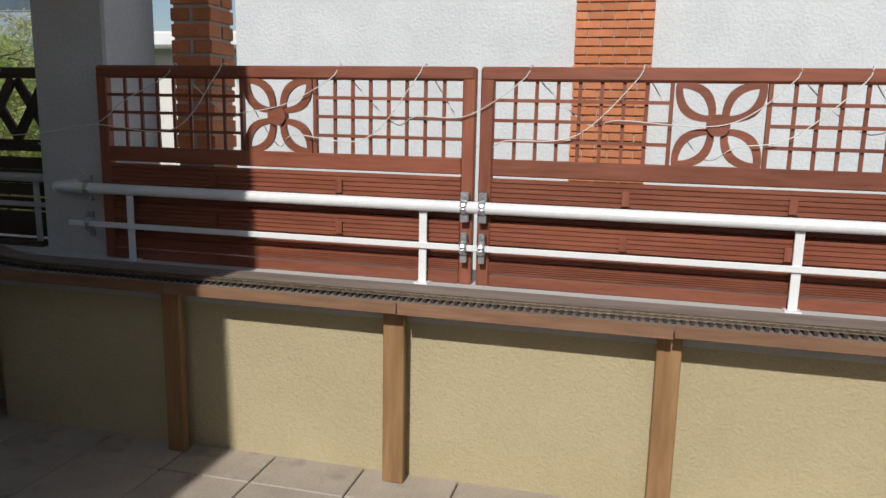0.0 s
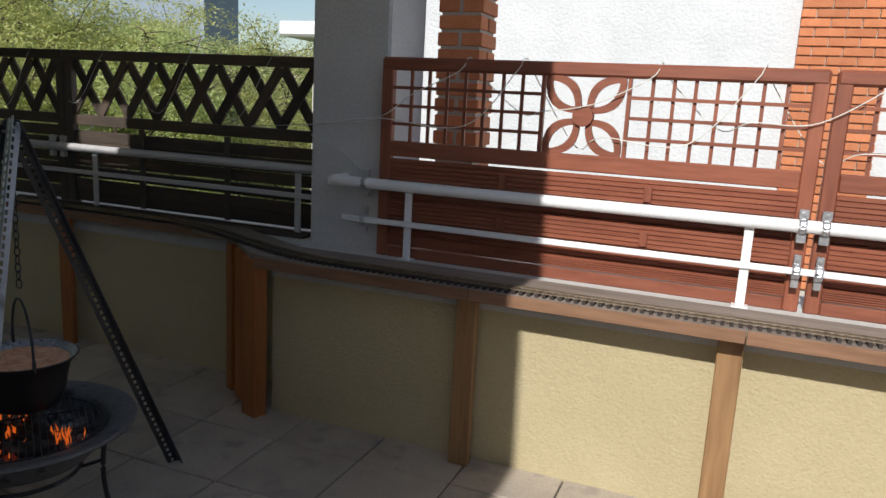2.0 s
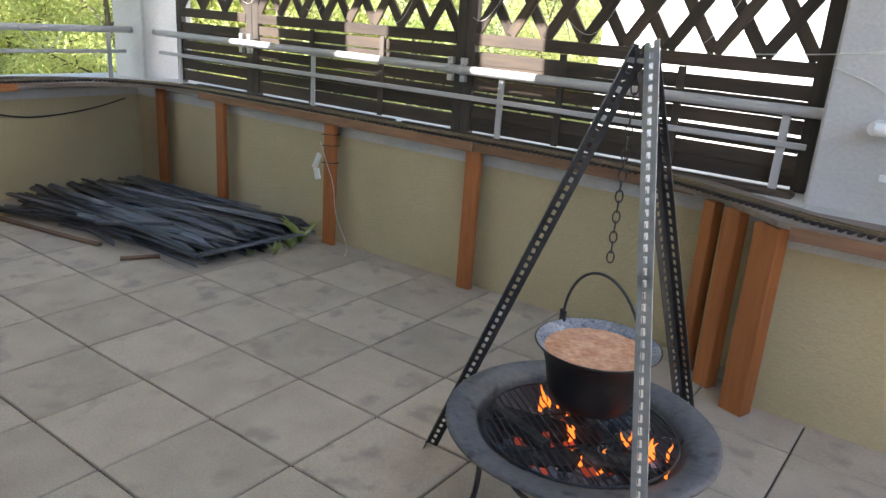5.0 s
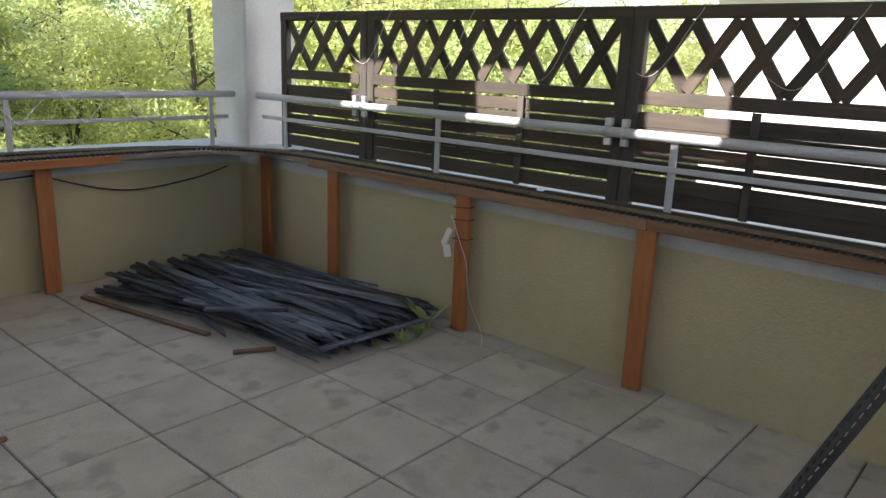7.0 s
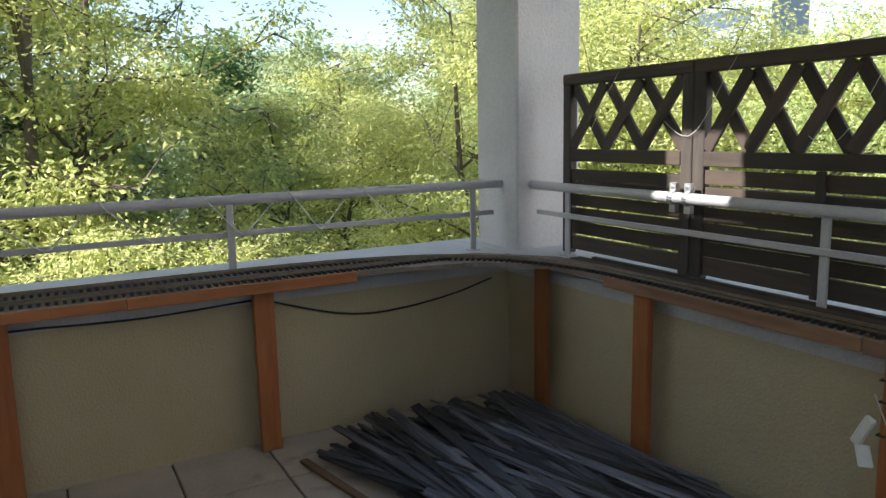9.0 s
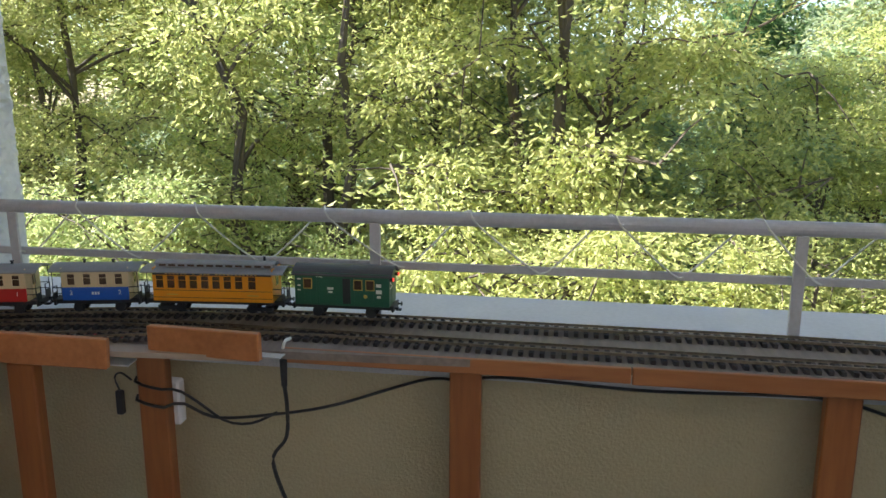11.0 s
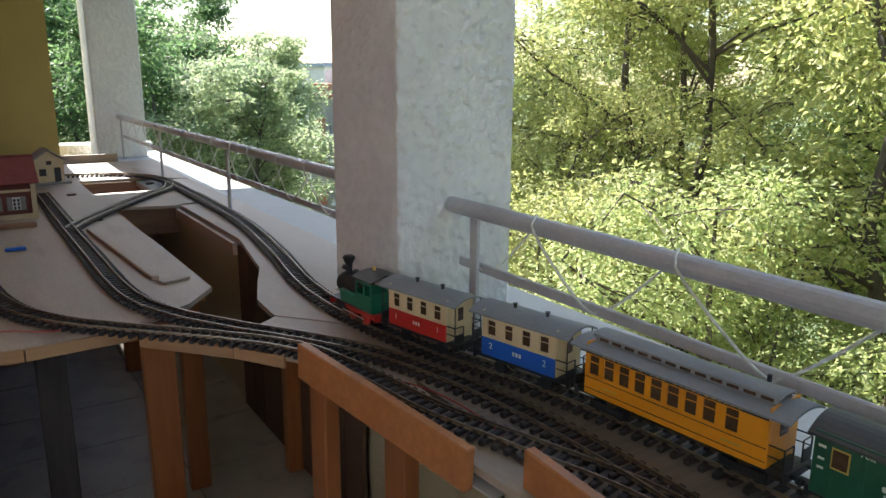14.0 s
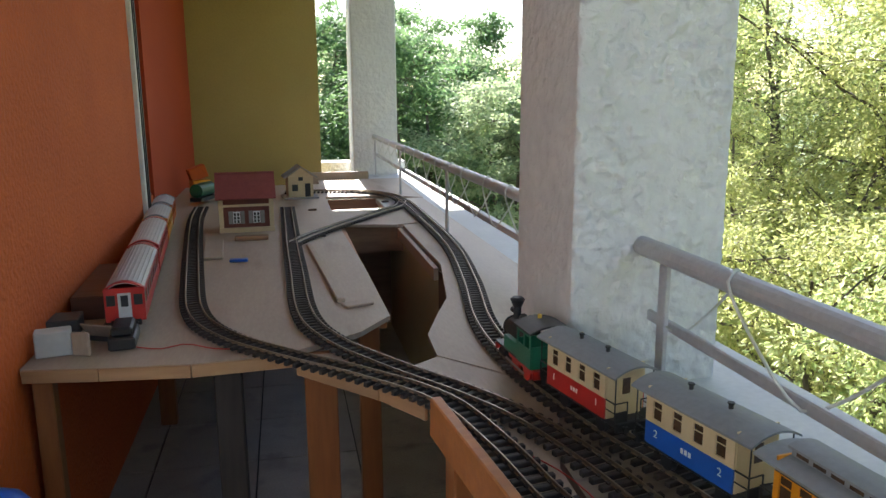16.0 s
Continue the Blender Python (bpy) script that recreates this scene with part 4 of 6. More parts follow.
def yellow_coach():
    car = thing("model_coach", (0, 0, 0), "orange-yellow clerestory model coach with grey roof", "model coach", group="train cars")
    chassis(car, 0.445)
    for c in (-0.145, 0.145):
        wheels(car, (c - 0.028, c + 0.028), 0.014)
        for s in (-1, 1):
            part("bogie_frame", box(B(), c - 0.042, c + 0.042, s * 0.034 - 0.003, s * 0.034 + 0.003, 0.010, 0.024, 0.002), M_black, car)
    wins = tuple(-0.170 + 0.0365 * k for k in range(8)) + (0.128,)
    windowed_side(car, 0.385, 0.098, 0.042, 0.084, 0.124, 0.138, wins, 0.024, M_caryellow, M_caryellow, 0.076)
    for s in (-1, 1):
        for zz in (0.0775, 0.054):
            bm = B(); box(bm, -0.192, 0.192, s * 0.0493 - 0.0003, s * 0.0493 + 0.0003, zz - 0.0008, zz + 0.0008)
            part("lining", bm, M_black, car)
        bm = B(); box(bm, -0.1915, 0.1915, s * 0.0493 - 0.0004, s * 0.0493 + 0.0004, 0.1265, 0.137)
        part("letter_board", bm, M_black, car)
        for k in range(24):
            if k in (6, 8, 12):
                continue
            bm = B(); box(bm, -0.15 + k * 0.0125, -0.143 + k * 0.0125, s * 0.0499 - 0.0002, s * 0.0499 + 0.0002, 0.129, 0.1345)
            part("letter_bar", bm, M_gold, car)
        for x in (-0.13, 0.13):
            bm = B(); box(bm, x - 0.018, x + 0.018, s * 0.0493 - 0.0003, s * 0.0493 + 0.0003, 0.062, 0.0655)
            part("letter_bar", bm, M_gold, car)
        bm = B(); box(bm, s * 0.192 - 0.0015, s * 0.192 + 0.0015, -0.0455, 0.0455, 0.042, 0.148)
        part("end_wall", bm, M_caryellow, car)
        bm = B(); box(bm, s * 0.1945 - 0.0008, s * 0.1945 + 0.0008, -0.013, 0.013, 0.09, 0.125)
        part("door_window", bm, M_carwin, car)
        end_rails(car, s * 0.194, s * 0.221)
    part("roof", arch_roof(B(), 0.46, 0.112, 0.137, 0.012), M_roofgrey, car)
    bm = B()
    arch_roof(bm, 0.39, 0.052, 0.160, 0.006)
    for s in (-1, 1):
        box(bm, -0.19, 0.19, s * 0.022 - 0.0015, s * 0.022 + 0.0015, 0.144, 0.160)
    part("clerestory", bm, M_roofgrey, car)
    for s in (-1, 1):
        for k in range(12):
            bm = B(); box(bm, -0.18 + k * 0.031, -0.158 + k * 0.031, s * 0.0239 - 0.0004, s * 0.0239 + 0.0004, 0.149, 0.157)
            part("clerestory_pane", bm, M_carwin, car)
    bm = B(); cyl(bm, (0.15, 0.02, 0.150), (0.15, 0.02, 0.176), 0.004, seg=8)
    part("stove_pipe", bm, M_black, car)
    return car


def green_van():
    car = thing("model_van", (0, 0, 0), "dark green model mail van with red tail lamps", "model van", group="train cars")
    chassis(car, 0.315); wheels(car, (-0.085, 0.085))
    w, L = 0.098, 0.30
    bm = B(); box(bm, -L / 2, L / 2, -w / 2, w / 2, 0.043, 0.146, 0.001)
    part("body", bm, M_cargreen, car)
    part("roof", arch_roof(B(), 0.318, 0.108, 0.140, 0.024), M_roofdark, car)
    for s in (-1, 1):
        for x in (-0.108, 0.052, 0.090):
            bm = B(); box(bm, x - 0.014, x + 0.014, s * w / 2 - 0.0006, s * w / 2 + 0.0010, 0.094, 0.128)
            part("window_frame", bm, M_gold, car)
            bm = B(); box(bm, x - 0.0115, x + 0.0115, s * (w / 2 + 0.0008) - 0.0008, s * (w / 2 + 0.0008) + 0.0008, 0.097, 0.125)
            part("pane", bm, M_carwin, car)
        bm = B(); box(bm, -0.072, 0.002, s * w / 2 - 0.001, s * w / 2 + 0.003, 0.048, 0.134, 0.001)
        part("sliding_door", bm, M_cargreen, car)
        bm = B(); box(bm, 0.0035, 0.028, s * w / 2 - 0.001, s * w / 2 + 0.0008, 0.050, 0.130)
        part("doorway", bm, M_black, car)
        bm = B(); tube(bm, [(-0.08, s * (w / 2 + 0.003), 0.137), (0.05, s * (w / 2 + 0.003), 0.137)], 0.0015, 5)
        part("door_track", bm, M_black, car)
        text_part("Post", 0.012, M_letter, car, pose(s * -0.07 * -1 if s < 0 else 0.07, s * (w / 2 + 0.0006), 0.1345, 90, 0, 0 if s < 0 else 180))
        for x, z, hw, hh in ((-0.035, 0.098, 0.010, 0.004), (-0.035, 0.087, 0.007, 0.003), (0.118, 0.112, 0.008, 0.005), (0.118, 0.092, 0.009, 0.006), (0.118, 0.076, 0.006, 0.004), (-0.135, 0.125, 0.006, 0.002), (-0.135, 0.105, 0.005, 0.002), (-0.135, 0.09, 0.005, 0.002)):
            bm = B(); box(bm, x - hw, x + hw, s * (w / 2 + 0.0033) - 0.0003, s * (w / 2 + 0.0033) + 0.0003, z - hh, z + hh)
            part("letter_bar", bm, M_letter, car)
        bm = B(); cyl(bm, (0.075, s * w / 2, 0.075), (0.075, s * (w / 2 + 0.0015), 0.075), 0.007, 0.005, 6)
        part("post_horn", bm, M_gold, car)
        bm = B()
        for k in range(14):
            box(bm, -0.14 + k * 0.02, -0.1392 + k * 0.02, s * w / 2 - 0.0004, s * w / 2 + 0.0005, 0.045, 0.14)
        part("plank_line", bm, M_cargreen, car)
        bm = B(); cyl(bm, (L / 2, s * 0.040, 0.130), (L / 2 + 0.010, s * 0.040, 0.130), 0.006, seg=10)
        part("tail_lamp", bm, M_black, car)
        bm = B(); cyl(bm, (L / 2 + 0.010, s * 0.040, 0.130), (L / 2 + 0.0125, s * 0.040, 0.130), 0.0055, seg=10)
        part("lamp_lens", bm, M_lampred, car, "glowing red lamp lens")
        bm = B(); tube(bm, [(L / 2 + 0.002, s * 0.04, 0.122), (L / 2 + 0.008, s * 0.044, 0.112), (L / 2 + 0.002, s * 0.044, 0.102)], 0.0014, 5)
        part("grab_rail", bm, M_letter, car)
    bm = B(); box(bm, L / 2, L / 2 + 0.0015, -0.016, 0.016, 0.047, 0.134, 0.0005)
    part("end_door", bm, M_cargreen, car)
    return car


def loco():
    e = thing("model_steam_locomotive", (0, 0, 0), "small green and black model steam locomotive with red frame", "model locomotive", group="train cars")
    bm = B(); box(bm, -0.115, 0.115, -0.036, 0.036, 0.024, 0.042, 0.003)
    part("frame", bm, M_carred, e)
    for s in (-1, 1):
        bm = B(); box(bm, s * 0.117 - 0.004, s * 0.117 + 0.004, -0.045, 0.045, 0.024, 0.044, 0.002)
        part("buffer_beam", bm, M_carred, e)
        bm = B(); cyl(bm, (s * 0.12, 0, 0.034), (s * 0.136, 0, 0.034), 0.008, seg=12)
        part("buffer", bm, M_black, e)
    bm = B(); box(bm, -0.118, 0.05, -0.045, 0.045, 0.0425, 0.047)
    part("running_board", bm, M_black, e)
    bm = B(); cyl(bm, (-0.105, 0, 0.083), (0.02, 0, 0.083), 0.027, seg=20)
    part("boiler", bm, M_black, e, smooth=False)
    bm = B(); cyl(bm, (-0.108, 0, 0.083), (-0.103, 0, 0.083), 0.029, seg=20)
    part("smokebox_door", bm, M_black, e)
    bm = B(); cyl(bm, (-0.085, 0, 0.105), (-0.085, 0, 0.140), 0.009, 0.010, 14); cyl(bm, (-0.085, 0, 0.140), (-0.085, 0, 0.158), 0.011, 0.019, 14); cyl(bm, (-0.085, 0, 0.158), (-0.085, 0, 0.164), 0.019, 0.013, 14)
    part("chimney", bm, M_black, e)
    for x, h in ((-0.045, 0.128), (-0.015, 0.120)):
        bm = B(); cyl(bm, (x, 0, 0.10), (x, 0, h - 0.008), 0.012, seg=14); ball(bm, (x, 0, h - 0.008), 0.012, 12)
        part("dome", bm, M_black, e)
    bm = B(); cyl(bm, (-0.113, 0, 0.125), (-0.100, 0, 0.125), 0.008, seg=12)
    part("headlamp", bm, M_black, e)
    for s in (-1, 1):
        bm = B(); box(bm, -0.06, 0.03, s * 0.030, s * 0.046, 0.047, 0.080, 0.002)
        part("side_tank", bm, M_locogreen, e)
        y0, y1 = sorted((s * 0.046, s * 0.049))
        bm = B(); box(bm, 0.03, 0.112, y0, y1, 0.047, 0.092); box(bm, 0.03, 0.04, y0, y1, 0.092, 0.132); box(bm, 0.07, 0.078, y0, y1, 0.092, 0.132); box(bm, 0.104, 0.112, y0, y1, 0.092, 0.132); box(bm, 0.03, 0.112, y0, y1, 0.122, 0.136)
        part("cab_side", bm, M_locogreen, e)
        bm = B(); cyl(bm, (-0.085, s * 0.038, 0.030), (-0.050, s * 0.038, 0.030), 0.011, seg=12)
        part("cylinder", bm, M_black, e)
        bm = B(); tube(bm, [(-0.05, s * 0.043, 0.022), (0.06, s * 0.043, 0.020)], 0.0025, 6)
        part("side_rod", bm, M_zinc, e)
        for x in (-0.015, 0.055):
            bm = B(); cyl(bm, (x, s * 0.026, 0.022), (x, s * 0.033, 0.022), 0.022, seg=20)
            part("driving_wheel", bm, M_carred, e)
    for x in (0.0315, 0.1105):
        bm = B(); box(bm, x - 0.0015, x + 0.0015, -0.0455, 0.0455, 0.047, 0.100)
        part("cab_end", bm, M_locogreen, e)
    bm = B(); arch_roof(bm, 0.098, 0.108, 0.135, 0.014)
    part("cab_roof", bm, M_roofdark, e, m=Matrix.Translation((0.071, 0, 0)))
    bm = B(); cyl(bm, (0.05, 0, 0.148), (0.05, 0, 0.158), 0.005, seg=8)
    part("whistle", bm, M_gold, e)
    return e


MAINLINE = spline(MAIN, 0.01)


def on_track(y_mid, half):
    """The pose of a car whose axles stand on the main line around that place beside the west wall."""
    idx = min((i for i, p in enumerate(MAINLINE) if p.x < -6.8 and p.y < 2.3), key=lambda i: abs(MAINLINE[i].y - y_mid))
    k = int(half / 0.01)
    a, b = MAINLINE[idx - k], MAINLINE[min(idx + k, len(MAINLINE) - 1)]
    c = (a + b) / 2
    d = b - a
    return Matrix.Translation((c.x, c.y, 0.7925)) @ Matrix.Rotation(math.atan2(d.y, d.x) + math.pi, 4, "Z")


loco().matrix_basis = on_track(-0.90, 0.06)
coach(M_carred, "1", "red and cream four-window model coach with grey roof").matrix_basis = on_track(-0.625, 0.065)
coach(M_carblue, "2", "blue and cream four-window model coach with grey roof").matrix_basis = on_track(-0.325, 0.065)
yellow_coach().matrix_basis = on_track(0.06, 0.145)
green_van().matrix_basis = on_track(0.475, 0.085)


# ---- fire pit, tripod and kettle ----
M_soup = surf("goulash_soup", (0.40, 0.10, 0.018), (0.80, 0.50, 0.29), 0.35, 22, 70, 0.8, spot=((0.50, 0.17, 0.02), 9, 0.56), dist=0.008)
M_kettle = surf("black_enamel", (0.008, 0.008, 0.009), (0.02, 0.02, 0.022), 0.42, 10, 70, 0.15)
M_enamel = surf("speckled_enamel", (0.07, 0.085, 0.11), (0.42, 0.46, 0.52), 0.3, 70, 160, 0.05)
M_bowl = surf("dark_steel_bowl", (0.075, 0.079, 0.088), (0.165, 0.17, 0.185), 0.55, 9, 60, 0.5, metal=0.25, spot=((0.035, 0.036, 0.04), 16, 0.57))
M_char = surf("charred_log", (0.012, 0.011, 0.010), (0.05, 0.046, 0.042), 0.9, 10, 50, 0.8, spot=((0.22, 0.21, 0.20), 7, 0.60), dist=0.01)
M_ember = surf("glowing_ember", (0.20, 0.03, 0.02), (0.3, 0.06, 0.03), 0.9, 14, 60, 0.6, emit=((1.0, 0.12, 0.05), 0.035))
M_flame = surf("flame", (0.5, 0.12, 0.02), (0.6, 0.2, 0.04), 0.9, 14, 60, 0.0, emit=((1.0, 0.17, 0.02), 0.42))
M_ash = surf("grey_ash", (0.05, 0.05, 0.055), (0.30, 0.31, 0.335), 0.95, 18, 70, 0.8, dist=0.01)
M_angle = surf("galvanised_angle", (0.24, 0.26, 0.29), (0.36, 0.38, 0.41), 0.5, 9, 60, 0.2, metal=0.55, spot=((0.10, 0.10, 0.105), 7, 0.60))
M_angledark = surf("dark_grey_angle", (0.035, 0.035, 0.038), (0.08, 0.08, 0.085), 0.55, 9, 60, 0.2, metal=0.4)

PIT = Vector((-2.54, 1.785, 0))
pit = thing("fire_pit", PIT, "round dark steel fire bowl on a curled iron stand", "fire pit")
bm = B()
lathe(bm, [(0.02, 0.20), (0.14, 0.205), (0.22, 0.235), (0.265, 0.285), (0.28, 0.325), (0.29, 0.338), (0.355, 0.352), (0.368, 0.348), (0.368, 0.340), (0.352, 0.343), (0.285, 0.328), (0.268, 0.28), (0.222, 0.225), (0.14, 0.195), (0.02, 0.19)], 48)
part("bowl", bm, M_bowl, pit, smooth=True)
for k in range(4):
    a = radians(32 + 90 * k)
    c, s = math.cos(a), math.sin(a)
    prof = [(0.285, 0.325), (0.265, 0.24), (0.262, 0.14), (0.275, 0.05), (0.30, 0.012), (0.335, 0.008), (0.352, 0.03), (0.342, 0.045)]
    bm = B()
    tube(bm, [tuple(p) for p in spline([(r * c, r * s, z) for r, z in prof], 0.012)], 0.0085, 7)
    part("leg", bm, M_iron, pit)
bm = B()
tube(bm, [(0.185 * math.cos(k * math.tau / 36), 0.185 * math.sin(k * math.tau / 36), 0.175) for k in range(36)], 0.007, 6, True)
part("stand_ring", bm, M_iron, pit)
for k in range(4):
    a = radians(32 + 90 * k)
    bm = B(); tube(bm, [(0.185 * math.cos(a), 0.185 * math.sin(a), 0.175), (0.262 * math.cos(a), 0.262 * math.sin(a), 0.20)], 0.006, 6)
    part("stand_strut", bm, M_iron, pit)
gr = thing("fire_grate", PIT + Vector((0, 0, 0.325)), "round black wire grate over the embers", "grate")
bm = B(); tube(bm, [(0.262 * math.cos(k * math.tau / 48), 0.262 * math.sin(k * math.tau / 48), 0) for k in range(48)], 0.004, 6, True)
part("ring", bm, M_iron, gr)
for k in range(-12, 13):
    y = k * 0.0205
    h = math.sqrt(max(0.0, 0.262 ** 2 - y * y))
    bm = B(); tube(bm, [(-h, y, 0), (h, y, 0)], 0.0025, 5)
    part("bar", bm, M_iron, gr, m=Matrix.Rotation(radians(-38), 4, "Z"))
bm = B(); tube(bm, [(0.07, -0.25, -0.006), (0.07, 0.25, -0.006)], 0.003, 5); tube(bm, [(-0.09, -0.245, -0.006), (-0.09, 0.245, -0.006)], 0.003, 5)
part("cross_bar", bm, M_iron, gr, m=Matrix.Rotation(radians(-38), 4, "Z"))
R = random.Random(5)
bm = B()
for k in range(240):
    a, r = R.uniform(0, math.tau), 0.22 * math.sqrt(R.random())
    box(bm, -0.012, 0.012, -0.009, 0.009, -0.006, 0.006, 0, pose(r * math.cos(a), r * math.sin(a), 0.245 + R.uniform(0, 0.02) + r * r * 0.5, R.uniform(0, 90), R.uniform(0, 90), R.uniform(0, 180)))
ash = tagged(part("ash", bm, M_ash), "grey ash and crumbs of burnt wood in the fire bowl", "ash", kind="stuff")
ash.matrix_basis = Matrix.Translation(PIT)
bm = B()
for k in range(34):
    a, r = R.uniform(0, math.tau), 0.15 * math.sqrt(R.random())
    box(bm, -0.014, 0.014, -0.010, 0.010, -0.008, 0.008, 0, pose(r * math.cos(a) - 0.02, r * math.sin(a) - 0.04, 0.268 + R.uniform(0, 0.02), R.uniform(0, 90), R.uniform(0, 90), R.uniform(0, 180)))
em = tagged(part("embers", bm, M_ember), "red glowing embers among the ash", "embers", kind="stuff")
em.matrix_basis = Matrix.Translation(PIT)
for k, (x, y, rz, L, r) in enumerate(((-0.08, 0.0, 20, 0.28, 0.032), (0.03, -0.10, 35, 0.32, 0.030), (0.09, 0.03, 70, 0.26, 0.028), (0.0, 0.08, -30, 0.28, 0.030), (0.13, -0.06, 15, 0.18, 0.024), (-0.13, -0.09, -20, 0.20, 0.026))):
    bm = B()
    cyl(bm, (-L / 2, 0, 0), (L / 2, 0, 0), r, r * 0.85, 9)
    for v in bm.verts:
        v.co += Vector((R.uniform(-.006, .006), R.uniform(-.005, .005), R.uniform(-.005, .005)))
    lg = part("log", bm, M_char)
    lg.matrix_basis = Matrix.Translation(PIT) @ pose(x, y, 0.285 + 0.004 * k, 0, R.uniform(-4, 4), rz)
    tagged(lg, "charred split log smouldering in the fire bowl", "log", group="logs")
R = random.Random(9)
fire = thing("fire", PIT + Vector((0, 0, 0.298)), "small orange flames licking up between the charred logs", "fire")
for cx0, cy0, n, spread, hh in ((0.17, 0.03, 11, 0.055, 0.075), (-0.12, 0.06, 5, 0.03, 0.085), (-0.03, -0.02, 4, 0.035, 0.045), (0.06, -0.09, 5, 0.06, 0.035)):
    for f in range(n):
        bm = B()
        bx_, by_ = cx0 + R.gauss(0, spread), cy0 + R.gauss(0, spread * 0.7)
        h, w = hh * R.uniform(0.45, 1.0), R.uniform(0.004, 0.008)
        lx, ly, ph = R.uniform(-0.3, 0.5), R.uniform(-0.3, 0.3), R.uniform(0, 6)
        rings = []
        for i in range(8):
            u = i / 7
            rr = w * (math.sin((0.22 + 0.78 * u) * math.pi) ** 1.1 + 0.02)
            cx, cy = bx_ + lx * h * u + 0.007 * math.sin(u * 6 + ph) * u, by_ + ly * h * u + 0.006 * math.cos(u * 7 + ph) * u
            rings.append([bm.verts.new((cx + rr * math.cos(k * math.tau / 6), cy + 0.5 * rr * math.sin(k * math.tau / 6), u * h)) for k in range(6)])
        for A, C in zip(rings, rings[1:]):
            for k in range(6):
                bm.faces.new((A[k], A[(k + 1) % 6], C[(k + 1) % 6], C[k]))
        part("flame", bm, M_flame, fire, smooth=True)

POT = Vector((-2.535, 1.815, 0.385))
pot = thing("cooking_kettle", POT, "black enamelled kettle hanging over the fire", "kettle")
bm = B()
lathe(bm, [(0.005, 0.0), (0.07, 0.003), (0.105, 0.02), (0.122, 0.06), (0.132, 0.12), (0.145, 0.165), (0.165, 0.183), (0.168, 0.187), (0.164, 0.189)], 40)
part("body", bm, M_kettle, pot, smooth=True)
bm = B()
lathe(bm, [(0.1635, 0.1885), (0.148, 0.176), (0.138, 0.165), (0.126, 0.12), (0.10, 0.03), (0.004, 0.012)], 40)
part("enamel_lining", bm, M_enamel, pot, "grey speckled enamel lining", smooth=True)
bm = B()
rings = [[bm.verts.new((r * math.cos(k * math.tau / 40), r * math.sin(k * math.tau / 40), 0.168 + R.uniform(-0.002, 0.002))) for k in range(40)] for r in (0.139, 0.112, 0.085, 0.06, 0.03)]
for A, C in zip(rings, rings[1:]):
    for k in range(40):
        bm.faces.new((A[k], A[(k + 1) % 40], C[(k + 1) % 40], C[k]))
bm.faces.new(rings[-1])
so = tagged(part("soup", bm, M_soup, smooth=True), "pale orange bubbling stew in the kettle", "stew")
so.matrix_basis = Matrix.Translation(POT)
hd = radians(-28)
bm = B()
tube(bm, [(0.168 * math.cos(t) * math.cos(hd), 0.168 * math.cos(t) * math.sin(hd), 0.19 + 0.185 * math.sin(t)) for t in [math.pi * k / 24 for k in range(25)]], 0.0042, 6)
part("bail", bm, M_iron, pot)
for s in (-1, 1):
    bm = B(); box(bm, -0.012, 0.012, -0.004, 0.004, -0.01, 0.03, 0.002)
    part("lug", bm, M_iron, pot, m=Matrix.Translation((s * 0.168 * math.cos(hd), s * 0.168 * math.sin(hd), 0.185)) @ Matrix.Rotation(hd, 4, "Z"))

APEX = Vector((-2.535, 1.815, 1.32))
tri = thing("cooking_tripod", Vector((-2.535, 1.815, 0)), "tripod of perforated steel angle legs over the fire", "tripod")
# The first two legs are a darker grey than the third.
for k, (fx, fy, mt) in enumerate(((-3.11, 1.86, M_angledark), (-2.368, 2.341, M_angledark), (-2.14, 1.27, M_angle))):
    foot = Vector((fx, fy, 0)) - Vector((-2.535, 1.815, 0))
    top = Vector((foot.x * 0.035, foot.y * 0.035, 1.34))
    d = top - foot
    L = d.length
    bm = B()
    w, t, n = 0.042, 0.0025, int(L / 0.026)
    for fl_ in (0, 1):
        def strip(a0, a1, l0, l1):
            if fl_ == 0:
                box(bm, a0, a1, 0, t, l0, l1)
            else:
                box(bm, 0, t, a0, a1, l0, l1)
        strip(t, 0.016, 0, L)
        strip(0.0265, w, 0, L)
        for i in range(n):
            strip(0.016, 0.0265, L * i / n, L * (i + 0.38) / n)
    q = d.to_track_quat("Z", "Y").to_matrix().to_4x4()
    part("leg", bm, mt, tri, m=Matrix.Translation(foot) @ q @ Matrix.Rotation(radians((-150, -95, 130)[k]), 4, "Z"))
bm = B(); cyl(bm, (-0.03, 0, 1.30), (0.03, 0, 1.30), 0.006, seg=8)
part("bolt", bm, M_zinc, tri)
ch = thing("chain", APEX, "dark steel chain carrying the kettle", "chain")
zc, i = -0.03, 0
while zc > -0.53:
    bm = B()
    pts = [(0.009 * math.cos(t), 0, 0.016 * math.sin(t)) for t in [math.tau * k / 12 for k in range(12)]]
    tube(bm, pts, 0.0022, 5, True)
    part("link", bm, M_iron, ch, m=Matrix.Translation((0, 0, zc)) @ Matrix.Rotation(radians(90 * (i % 2) + 20), 4, "Z"))
    zc -= 0.0265
    i += 1

